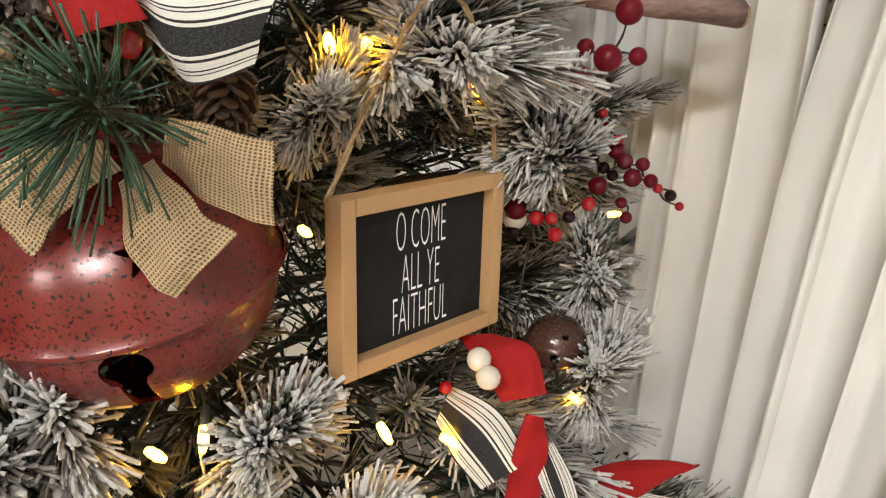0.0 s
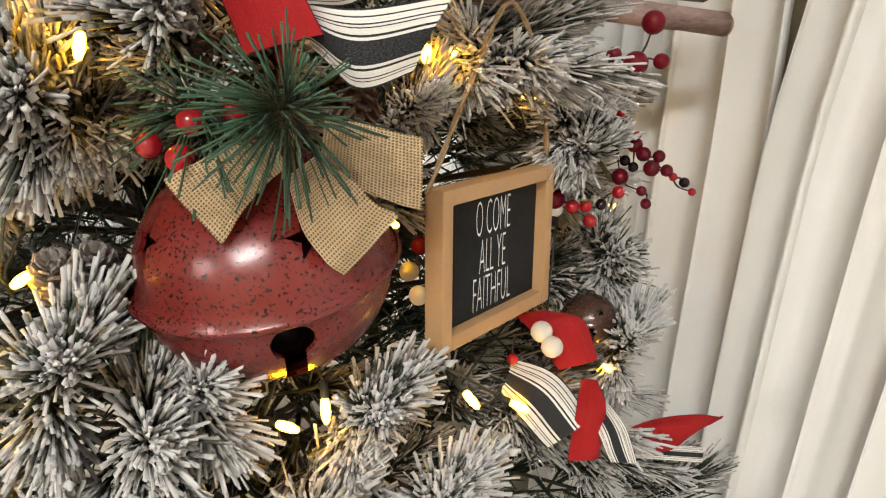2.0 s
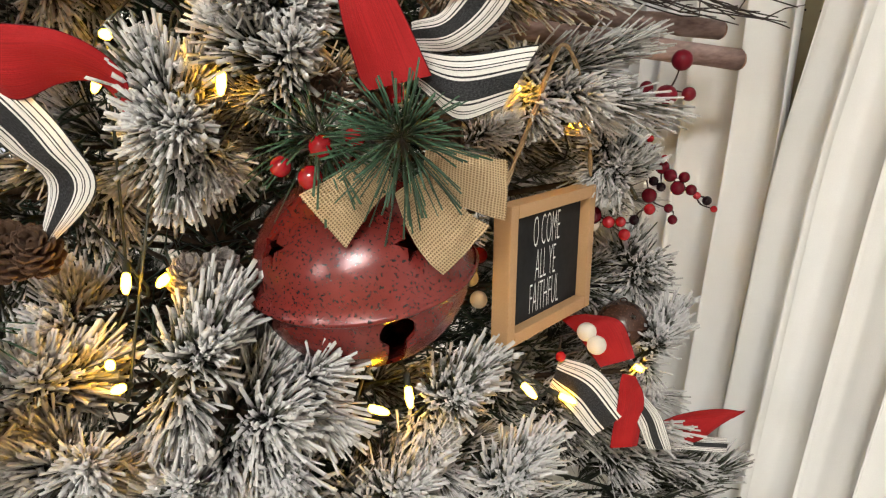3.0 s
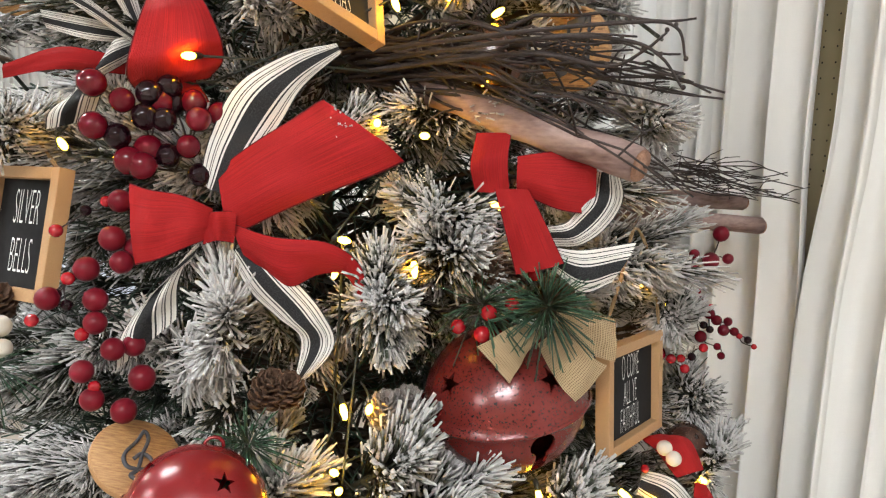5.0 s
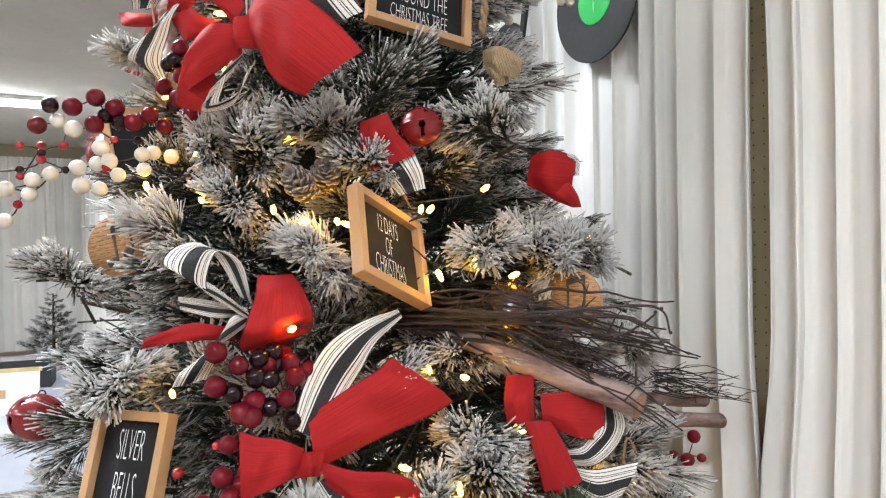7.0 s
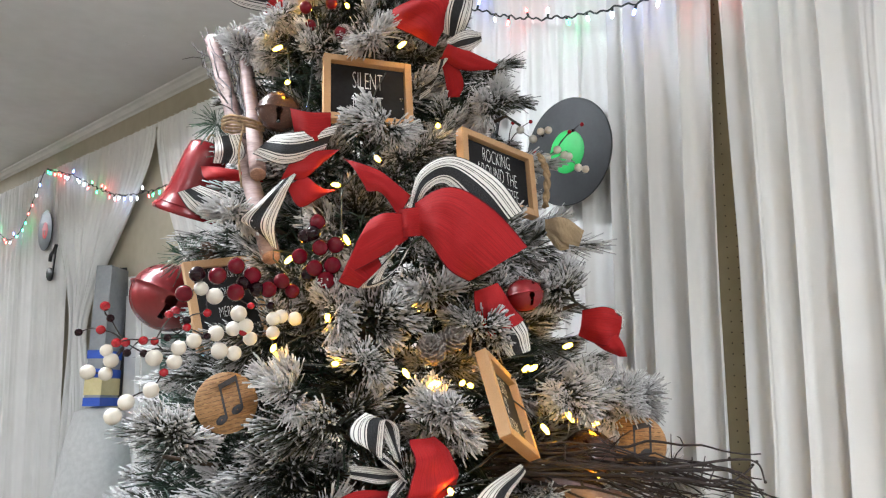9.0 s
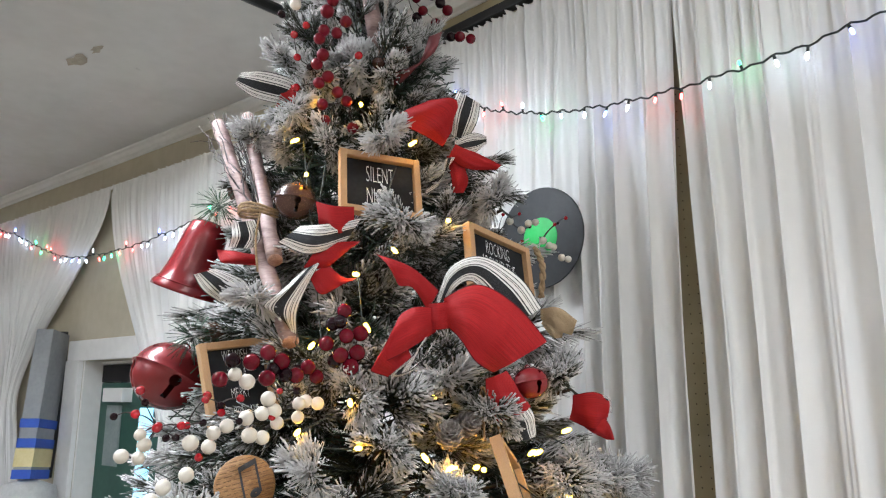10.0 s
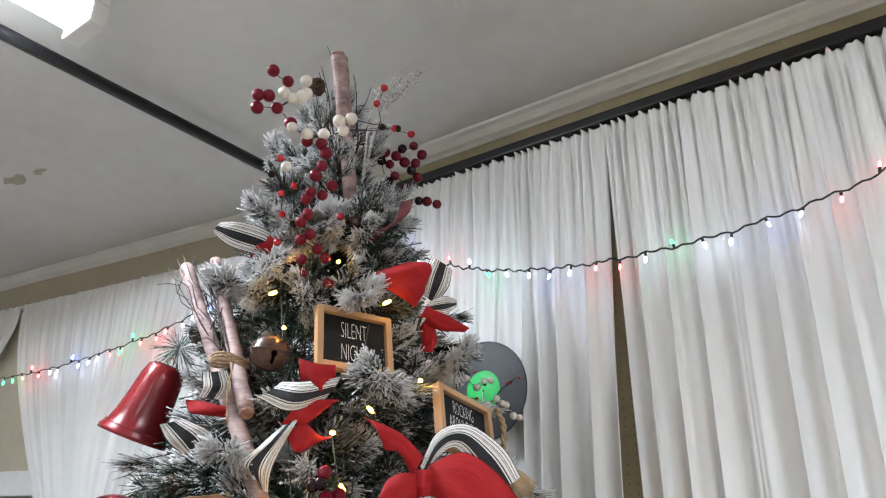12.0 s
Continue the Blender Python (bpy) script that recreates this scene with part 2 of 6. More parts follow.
M_GREY_BOARD = grainy("grey painted board", (0.24, 0.25, 0.26), (0.32, 0.33, 0.34), 6, 0.6)
M_BLUE = grainy("blue paint", (0.02, 0.07, 0.4), (0.03, 0.1, 0.5), 12, 0.5)
M_YELLOW = grainy("cream yellow paint", (0.6, 0.5, 0.24), (0.7, 0.6, 0.32), 12, 0.5)
M_FUR = grainy("white fleece", (0.66, 0.65, 0.63), (0.78, 0.77, 0.75), 40, 0.95, relief=0.9, depth=0.01)
# daylight beyond the door put in as the pane's own glow
M_WINDOW_GLOW = glowing("door pane with daylight as glow", (0.35, 0.72, 0.9), 0.9)
M_TUBE = glowing("lit tube", (1.0, 0.97, 0.92), 9.0)
M_BULB = glowing("warm led", (1.0, 0.48, 0.014), 40.0)
M_LED = {"red": glowing("red led", (1.0, 0.05, 0.04), 16.0), "green": glowing("green led", (0.05, 1.0, 0.25), 14.0), "white": glowing("cool white led", (0.75, 0.86, 1.0), 16.0), "blue": glowing("blue led", (0.12, 0.22, 1.0), 16.0)}


def sheer_material():
    m, nt, b = nodes_of("white sheer voile")
    b.inputs["Base Color"].default_value = (0.8, 0.79, 0.77, 1)
    b.inputs["Roughness"].default_value = 0.9
    tr = add(nt, "ShaderNodeBsdfTransparent")
    mix = nt.nodes.new("ShaderNodeMixShader")
    n = noise_node(nt, 2.5, 3)
    r = ramp(nt, n.outputs["Fac"], [(0.3, (0.86, 0.86, 0.86)), (0.7, (0.97, 0.97, 0.97))])
    nt.links.new(r.outputs["Color"], mix.inputs["Fac"])
    nt.links.new(tr.outputs[0], mix.inputs[1])
    nt.links.new(b.outputs[0], mix.inputs[2])
    nt.links.new(mix.outputs[0], nt.nodes["Material Output"].inputs["Surface"])
    return m


M_SHEER = sheer_material()


# ---- mesh tools ----
def mesh(name, verts, faces, smooth=True, uvs=None):
    me = bpy.data.meshes.new(name)
    me.from_pydata([tuple(v) for v in verts], [], [tuple(f) for f in faces])
    if uvs is not None:
        layer = me.uv_layers.new(name="UVMap")
        idx = np.empty(len(me.loops), dtype=np.int32)
        me.loops.foreach_get("vertex_index", idx)
        layer.data.foreach_set("uv", np.asarray(uvs, dtype=np.float32)[idx].ravel())
    if smooth:
        me.polygons.foreach_set("use_smooth", [True] * len(me.polygons))
    me.update()
    return me


def from_bm(name, bm, smooth=False):
    me = bpy.data.meshes.new(name)
    bm.to_mesh(me)
    bm.free()
    if smooth:
        me.polygons.foreach_set("use_smooth", [True] * len(me.polygons))
    return me


def part(name, me, material, parent=None, label="", m=None):
    """One mesh object under a thing or a part (or on its own)."""
    ob = new(name, me)
    if material is not None and not me.materials:
        me.materials.append(material)
    if parent is not None:
        ob.parent = parent
    if m is not None:
        ob.matrix_basis = m
    if label:
        tagged(ob, label)
    return ob


def thing(name, m, label, category, group="", kind=""):
    return tagged(part_empty(name, m), label, category, group, kind)


def part_empty(name, m):
    ob = new(name)
    ob.empty_display_size = 0.02
    ob.matrix_basis = m
    return ob


def box(sx, sy, sz, bevel=0.002, centre=(0, 0, 0)):
    bm = bmesh.new()
    bmesh.ops.create_cube(bm, size=1, matrix=Matrix.Translation(centre) @ Matrix.Diagonal((sx, sy, sz, 1)))
    if bevel:
        bmesh.ops.bevel(bm, geom=bm.edges[:], offset=bevel, segments=2, profile=0.6, affect="EDGES")
    return from_bm("box", bm)


def lathe(profile, seg=40, close=True):
    verts, faces = [], []
    for r, z in profile:
        for i in range(seg):
            a = 2 * math.pi * i / seg
            verts.append((r * math.cos(a), r * math.sin(a), z))
    for j in range(len(profile) - 1):
        for i in range(seg):
            k = (i + 1) % seg
            faces.append((j * seg + i, j * seg + k, (j + 1) * seg + k, (j + 1) * seg + i))
    return mesh("lathe", verts, faces)


def ball(r, seg=14, rings=9):
    return lathe([(max(r * math.sin(math.pi * j / rings), r * 0.02), -r * math.cos(math.pi * j / rings)) for j in range(rings + 1)], seg)


def spline(points, n):
    """Catmull-Rom through rows of numbers, n samples a span."""
    p = np.array(points, dtype=float)
    p = np.vstack([2 * p[0] - p[1], p, 2 * p[-1] - p[-2]])
    out = []
    for i in range(1, len(p) - 2):
        a, b, c, d = p[i - 1], p[i], p[i + 1], p[i + 2]
        for k in range(n):
            t = k / n
            out.append(0.5 * (2 * b + (c - a) * t + (2 * a - 5 * b + 4 * c - d) * t * t + (3 * b - a - 3 * c + d) * t ** 3))
    out.append(p[-2])
    return np.array(out)


def tube_arrays(points, radii, sides=6):
    p = np.array(points, dtype=float)
    n = len(p)
    radii = np.broadcast_to(np.asarray(radii, dtype=float), (n,))
    t = np.gradient(p, axis=0)
    t /= np.linalg.norm(t, axis=1)[:, None] + 1e-12
    ref = np.array([0.0, 0.0, 1.0]) if abs(t[0][2]) < 0.9 else np.array([1.0, 0.0, 0.0])
    verts, faces = [], []
    for i in range(n):
        u = np.cross(t[i], ref)
        u /= np.linalg.norm(u) + 1e-12
        w = np.cross(u, t[i])
        ref = w
        for k in range(sides):
            a = 2 * math.pi * k / sides
            verts.append(p[i] + radii[i] * (math.cos(a) * u + math.sin(a) * w))
    for i in range(n - 1):
        for k in range(sides):
            j = (k + 1) % sides
            faces.append((i * sides + k, i * sides + j, (i + 1) * sides + j, (i + 1) * sides + k))
    faces.append(tuple(range(sides))[::-1])
    faces.append(tuple((n - 1) * sides + k for k in range(sides)))
    return verts, faces


def tube(points, radii, sides=6, smooth=True):
    return mesh("tube", *tube_arrays(points, radii, sides), smooth)


def ribbon(rows, n=8, across=6, thick=0.0006, wave=0.0):
    """A ribbon through rows of (right, up, out, side angle, half width, side tilt), in millimetres and degrees."""
    s = spline(rows, n)
    length, last = 0.0, None
    top, uv = [], []
    for i, (x, z, o, ang, half, tilt) in enumerate(s):
        c = np.array((x, -o, z)) / 1000
        if last is not None:
            length += np.linalg.norm(c - last)
        last = c
        a, b = radians(ang), radians(tilt)
        side = np.array((math.cos(a) * math.cos(b), -math.sin(b), math.sin(a) * math.cos(b)))
        for k in range(across + 1):
            f = k / across
            lift = wave * math.sin(i * 0.55 + f * 2.6) * 0.001 + 0.3 * half / 1000 * (2 * f - 1) ** 2 + 0.05 * half / 1000 * math.sin(9 * f + i * 0.35) + 0.035 * half / 1000 * math.sin(15 * f - i * 0.22 + length * 40)
            top.append(c + side * (2 * f - 1) * half / 1000 + np.array((0, lift, 0)))
            uv.append((f, length))
    m, w = len(s), across + 1
    top = np.array(top)
    grid = top.reshape(m, w, 3)
    du, dv = np.gradient(grid, axis=1), np.gradient(grid, axis=0)
    nor = np.cross(du, dv)
    nor /= np.linalg.norm(nor, axis=2)[:, :, None] + 1e-12
    low = (grid + nor * thick).reshape(-1, 3)
    verts = np.vstack([top, low])
    faces = []
    for i in range(m - 1):
        for k in range(across):
            a = i * w + k
            faces.append((a, a + 1, a + w + 1, a + w))
            faces.append((a + m * w, a + w + m * w, a + w + 1 + m * w, a + 1 + m * w))
    return mesh("ribbon", verts, faces, True, uv + uv)


def facing(x, y, z, yaw, pitch, roll=0):
    """A frame at a place: right, away and up for someone who looks along that yaw and pitch."""
    return pose(x, y, z, pitch, 0, yaw) @ pose(0, 0, 0, 0, roll, 0)


def merged(pieces):
    verts, faces = [], []
    for v, f in pieces:
        k = len(verts)
        verts.extend(v)
        faces.extend(tuple(i + k for i in q) for q in f)
    return verts, faces

# ---- the room ----
def slab(name, s0, s1, v0, v1, z0, z1, material, label, category, bevel=0.0, room=ROOM):
    ob = part(name, box(s1 - s0, v1 - v0, z1 - z0, bevel), material, None)
    ob.matrix_basis = room @ pose((s0 + s1) / 2, (v0 + v1) / 2, (z0 + z1) / 2)
    return tagged(ob, label, category, kind="structure")


S0, S1, V1 = -4.0, 11.0, 8.0
slab("floor", S0, S1, -0.6, V1, -0.1, 0.0, M_FLOOR, "tan vinyl floor of the hall", "floor")
slab("ceiling", S0, S1, -0.6, V1, CEIL, CEIL + 0.1, M_CEILING, "white painted plaster ceiling with scuffs", "ceiling")
slab("wall_south", S0 - 0.1, S0, -0.6, V1, 0, CEIL, M_WALLPAINT, "cream painted end wall", "wall")
slab("wall_north", S1, S1 + 0.1, -0.6, V1, 0, CEIL, M_WALLPAINT, "cream painted end wall", "wall")
slab("wall_west", S0, S1, V1, V1 + 0.1, 0, CEIL, M_WALLPAINT, "cream painted side wall", "wall")
DOOR0, DOOR1, DOOR_H = 1.22, 2.14, 1.88
slab("wall_east", S0, 1.205, -0.17, -0.036, 0, CEIL, M_PEG, "cream pegboard wall behind the curtains", "wall")
slab("wall_east_1", -0.012, DOOR0, -0.17, -0.07, 0, CEIL, M_WALLPAINT, "cream painted wall beside the doorway", "wall", 0.0, ROOM_2)
slab("wall_east_2", DOOR1, 9.5, -0.17, -0.07, 0, CEIL, M_WALLPAINT, "cream painted wall beyond the doorway", "wall", 0.0, ROOM_2)
slab("wall_east_3", DOOR0, DOOR1, -0.17, -0.07, DOOR_H, CEIL, M_WALLPAINT, "cream painted wall over the doorway", "wall", 0.0, ROOM_2)
# black backing sheet stands for the shade behind the doorway
slab("recess_shade_sheet", DOOR0 - 0.2, DOOR1 + 0.2, -0.6, -0.55, 0, CEIL, M_SHADE, "black sheet for the shade in the recess behind the door", "wall", 0.0, ROOM_2)


def crown(s0, s1):
    prof = [(0, 0), (0.006, 0), (0.012, 0.008), (0.03, 0.014), (0.036, 0.022), (0.05, 0.032), (0.068, 0.037), (0.072, 0.046), (0, 0.046)]
    verts = [(s, v, z) for s in (s0, s1) for v, z in prof]
    k = len(prof)
    return mesh("crown", verts, [(i, (i + 1) % k, k + (i + 1) % k, k + i) for i in range(k)], False)


tagged(part("crown_trim", crown(S0, 1.2), M_TRIM, None, "", ROOM @ pose(0, -0.035, CEIL - 0.048)), "white moulded crown trim along the ceiling", "moulding", kind="structure")

tagged(part("crown_trim", crown(0.0, 9.5), M_TRIM, None, "", ROOM_2 @ pose(0, -0.069, CEIL - 0.048)), "white moulded crown trim along the turned wall", "moulding", kind="structure")

# door casing
for name, s0, s1, z0, z1 in (("trim", DOOR1, DOOR1 + 0.17, 0, DOOR_H), ("trim", DOOR0 - 0.13, DOOR0, 0, DOOR_H), ("trim", DOOR0 - 0.15, DOOR1 + 0.15, DOOR_H, DOOR_H + 0.12)):
    slab(name, s0, s1, -0.07, -0.04, z0, z1, M_TRIM, "white painted door casing board", "trim", 0.004, ROOM_2)
slab("trim", DOOR1 - 0.02, DOOR1 - 0.002, -0.3, -0.07, 0, DOOR_H, M_TRIM, "white painted door jamb", "trim", 0.0, ROOM_2)
slab("trim", DOOR0 + 0.002, DOOR0 + 0.02, -0.3, -0.07, 0, DOOR_H, M_TRIM, "white painted door jamb", "trim", 0.0, ROOM_2)
slab("trim", DOOR0, DOOR1, -0.3, -0.172, DOOR_H - 0.02, DOOR_H - 0.002, M_TRIM, "white painted door head", "trim", 0.0, ROOM_2)
door = thing("door_1", ROOM_2 @ pose((DOOR0 + DOOR1) / 2, -0.2, 0), "dark green door with a glowing narrow pane", "door", kind="structure")
wd = DOOR1 - DOOR0 - 0.06
part("door_leaf", box(wd, 0.045, DOOR_H - 0.14, 0.003, (0, 0, (DOOR_H - 0.14) / 2 + 0.01)), M_GREEN_DOOR, door)
part("pane", box(0.13, 0.01, 0.62, 0.002, (-0.1, 0.025, 1.3)), M_WINDOW_GLOW, door, "narrow glass pane with daylight put in as glow")
part("panel", box(0.3, 0.012, 0.5, 0.003, (0.25, 0.026, 0.75)), grainy("grey notice", (0.16, 0.2, 0.2), (0.24, 0.28, 0.27), 8, 0.6), door, "grey notice panel")
part("panel", box(0.16, 0.012, 0.34, 0.003, (0.25, 0.026, 1.45)), bpy.data.materials["grey notice"], door, "grey notice panel")
part("closer", box(0.22, 0.07, 0.08, 0.006, (0.18, 0.05, DOOR_H - 0.2)), M_TRIM, door, "pale metal door closer")
# black strip for the shaded gap above the leaf
part("shade_strip", box(wd, 0.05, 0.1, 0.002, (0, 0, DOOR_H - 0.075)), M_SHADE, door)

# curtain rails
rail = thing("curtain_rail", ROOM @ pose(0, 0.0, 2.985), "long black metal curtain rail along the wall", "curtain rail")
part("rail", box(5.1, 0.035, 0.034, 0.004, (-1.36, 0, 0)), M_BLACK_METAL, rail)
for s in (-3.4, -1.9, -0.75, 0.6):
    part("bracket", box(0.03, 0.08, 0.02, 0.002, (s, -0.035, 0.0)), M_BLACK_METAL, rail)
rail2 = thing("curtain_rail", ROOM_2 @ pose(0, -0.01, 2.895), "slim white rod that holds the sheer curtains", "curtain rail")
part("rod", tube([(0.02, 0, 0), (9.4, 0, 0)], 0.01, 10), M_TRIM, rail2)
pipe = thing("ceiling_pipe", ROOM @ pose(0.85, 0.0, 3.045), "black metal pipe that crosses under the ceiling", "pipe")
part("pipe", tube([(0, -0.06, 0), (0, 7.9, 0)], 0.021, 12), M_BLACK_METAL, pipe)
for v in (1.6, 4.0, 6.5):
    part("hanger", box(0.02, 0.02, 0.06, 0.002, (0, v, 0.047)), M_BLACK_METAL, pipe)


def curtain(name, s0, s1, ztop, zbot, folds, amp, material, seed, label, pull=None, header=0.035, room=ROOM):
    """A gathered panel: many small pleats at the rod, fewer and deeper folds below; pull(f, d) moves a point along the wall."""
    rng = np.random.RandomState(seed)
    nx, nz = int(folds * 18), 44
    ph = rng.uniform(0, 6.28, 6)
    verts, faces = [], []
    for j in range(nz + 1):
        d = (j / nz) ** 1.6
        z = ztop + header - (ztop + header - zbot) * d
        deep = min(1.0, max(0.0, (ztop - z) / 0.7))
        for i in range(nx + 1):
            f = i / nx
            g = f + 0.012 * math.sin(6.28 * 3 * f + ph[0]) + 0.008 * math.sin(6.28 * 7.3 * f + ph[1] + deep)
            big = math.sin(6.28 * folds * g + ph[2] + 0.22 * math.sin(1.5 * z + 9 * f))
            big = math.copysign(abs(big) ** 0.62, big) * (0.65 + 0.35 * math.sin(6.28 * 2.7 * f + ph[4]))
            small = math.sin(6.28 * folds * 2.3 * g + ph[3]) * 0.6 + 0.4 * math.sin(6.28 * folds * 3.7 * f + ph[5])
            v = amp * (deep * (big + 0.16 * math.sin(6.28 * folds * 0.43 * f + ph[5])) + (1 - 0.86 * deep) * 0.7 * small)
            v += 0.0035 * math.sin(6.28 * folds * 5.3 * f + 4 * z * math.sin(7 * f) + ph[0]) * (1 - 0.9 * deep)
            if z > ztop - 0.02 and z < ztop + 0.03:
                v *= 0.5
            s = s0 + (s1 - s0) * f + (0.42 * amp * math.cos(6.28 * folds * g + ph[2]) * deep)
            if pull:
                s += pull(f, max(0.0, ztop - z))
            verts.append((s, v, z + 0.0025 * math.sin(6.28 * folds * 1.7 * f + ph[1]) * (1 - deep)))
    w = nx + 1
    for j in range(nz):
        for i in range(nx):
            a = j * w + i
            faces.append((a, a + 1, a + w + 1, a + w))
    ob = part(name, mesh("curtain", verts, faces), material, None, "", room)
    return tagged(ob, label, "curtain", group="wall curtains")


CURT = "floor-length white gathered curtain hanging on a black rail"
def parted(d):
    """How far the two panels stand apart at a depth below the rail: closed at the top, open at eye height, closed again low down."""
    low = min(1.0, max(0.0, (d - 1.55) / 0.35))
    return min(1.0, d / 1.1) ** 1.5 * (1 - 1.25 * low * low * (3 - 2 * low))


curtain("curtain", -0.405, 1.2, 2.925, 0.03, 19, 0.033, M_CURTAIN, 3, CURT, lambda f, d: 0.016 * (1 - f) ** 9 * parted(d))
curtain("curtain", -1.75, -0.40, 2.925, 0.03, 16, 0.033, M_CURTAIN, 5, CURT, lambda f, d: -0.026 * f ** 9 * parted(d))
curtain("curtain", -3.9, -1.76, 2.925, 0.03, 25, 0.033, M_CURTAIN, 8, CURT)


def tied(s_tie, z_tie, side, top=2.87):
    """Gathers a sheer panel towards a tie at one of its edges."""
    def pull(f, d):
        k = min(1.0, d / (top - z_tie))
        k = k * k * (3 - 2 * k)
        return (s_tie - side[0] - (side[1] - side[0]) * f) * k * (0.86 if d < top - z_tie else 0.86 - 0.3 * min(1, (d - top + z_tie)))
    return pull


curtain("sheer_curtain", 0.03, 1.86, 2.87, 0.05, 15, 0.024, M_SHEER, 11, "white sheer voile curtain drawn aside from a doorway", tied(0.9, 1.1, (0.03, 1.86)), 0.03, ROOM_2)
curtain("sheer_curtain", 1.88, 3.6, 2.87, 0.05, 15, 0.024, M_SHEER, 12, "white sheer voile curtain gathered in a tie-back", tied(3.05, 1.62, (1.88, 3.6)), 0.03, ROOM_2)
curtain("sheer_curtain", 3.3, 6.2, 2.87, 0.05, 22, 0.026, M_SHEER, 13, "white sheer voile curtain along the turned wall", None, 0.03, ROOM_2)
curtain("sheer_curtain", 6.2, 9.4, 2.87, 0.05, 22, 0.026, M_SHEER, 14, "white sheer voile curtain at the far end of the wall", None, 0.03, ROOM_2)


ROOM_N = ROOM @ pose(10.9, 0, 0, 0, 0, 90)
curtain("sheer_curtain", 0.1, 6.5, 2.9, 0.05, 40, 0.026, M_SHEER, 15, "white sheer voile curtain across the end wall", None, 0.03, ROOM_N)


# pegboard holes, flat black discs on the board for the shade inside each opening
def peg_holes():
    pieces = []
    for col in range(-6, 5):
        for row in range(84):
            x, z = -0.38 + col * 0.0254, 0.75 + row * 0.0254
            ring = [(x + 0.0018 * math.cos(k * math.pi / 4), -0.0354, z + 0.0018 * math.sin(k * math.pi / 4)) for k in range(8)]
            pieces.append((ring, [tuple(range(8))[::-1]]))
    return mesh("holes", *merged(pieces), False)


holes = tagged(part("pegboard_holes", peg_holes(), M_SHADE, None, "", ROOM), "rows of small black discs for the shaded pegboard holes", "pegboard", kind="stuff")


# ceiling lights: two in view, the other four added for fill
def ceiling_light(s, v):
    t = thing("ceiling_light", ROOM @ pose(s, v, CEIL, 0, 0, 90), "white ceiling fixture with two lit fluorescent tubes", "light", "fluorescent ceiling lights")
    part("housing", box(1.25, 0.16, 0.05, 0.008, (0, 0, -0.026)), M_TRIM, t)
    for o in (-0.045, 0.045):
        part("tube", tube([(-0.58, o, -0.085), (0.58, o, -0.085)], 0.016, 12), M_TUBE, t, "lit glass tube")
    for e in (-0.605, 0.605):
        part("end_cap", box(0.05, 0.15, 0.07, 0.006, (e, 0, -0.085)), M_TRIM, t)
    return t


for s, v in LAMP_PLACES:
    ceiling_light(s, v)


# coloured light strings on the curtains
def light_string(points, colours, step, seed, room=ROOM, size=1.0):
    rng = random.Random(seed)
    path = spline(points, 24)
    t = thing("light_string", room, "dark wire with small coloured lights pinned across the curtain", "string lights", "coloured light strings")
    wob = path.copy()
    for i in range(len(wob)):
        wob[i][2] += 0.004 * math.sin(i * 1.7) + 0.003 * math.sin(i * 0.63)
    part("wire", tube(wob, 0.0028, 6), M_WIRE, t)
    seg = np.linalg.norm(np.diff(wob, axis=0), axis=1)
    cum = np.concatenate([[0], np.cumsum(seg)])
    d, k = step * 0.4, 0
    bulb_me = {c: lathe([(0.0005, 0.012), (0.004, 0.01), (0.0055, 0.0), (0.005, -0.01), (0.0005, -0.016)], 10) for c in set(colours)}
    cap = lathe([(0.0005, 0.03), (0.005, 0.028), (0.0055, 0.011), (0.0045, 0.0105)], 8)
    while d < cum[-1]:
        p = [np.interp(d, cum, wob[:, a]) for a in range(3)]
        c = colours[k % len(colours)]
        flip = rng.uniform(-25, 25) + (180 if rng.random() < 0.2 else 0)
        m = pose(*p) @ pose(0, 0, 0, rng.uniform(-15, 15), flip, 0) @ Matrix.Scale(size, 4) @ pose(0, 0.002, -0.03)
        b = part("bulb", bulb_me[c], M_LED[c], t, "lit %s bulb" % c, m)
        part("cap", cap, M_WIRE, b)
        d += step * rng.uniform(0.85, 1.15)
        k += 1
    return t


light_string([(0.62, 0.05, 2.83), (0.33, 0.055, 2.66), (0.1, 0.055, 2.56), (-0.16, 0.055, 2.5), (-0.45, 0.055, 2.475), (-0.8, 0.055, 2.49), (-1.17, 0.055, 2.57), (-1.7, 0.055, 2.8)],
             ["green", "white", "white", "blue", "white", "red", "red", "white"], 0.085, 4, ROOM, 0.72)
light_string([(3.63, 0.05, 2.9), (3.06, 0.05, 2.76), (2.5, 0.05, 2.57), (2.1, 0.05, 2.49), (1.55, 0.05, 2.475), (1.0, 0.05, 2.52), (0.5, 0.05, 2.6), (0.05, 0.05, 2.75)],
             ["green", "green", "red", "red", "red", "white", "white", "blue", "white", "white", "white", "red"], 0.08, 6, ROOM_2, 0.85)
light_string([(9.2, 0.06, 2.8), (8.4, 0.06, 2.4), (7.6, 0.06, 2.78), (6.8, 0.06, 2.42), (6.0, 0.06, 2.38), (5.2, 0.06, 2.82), (4.7, 0.06, 2.5), (4.2, 0.06, 2.46), (3.64, 0.06, 2.88)], ["green", "green", "red", "red", "white", "blue", "green"], 0.1, 7, ROOM_2, 0.85)


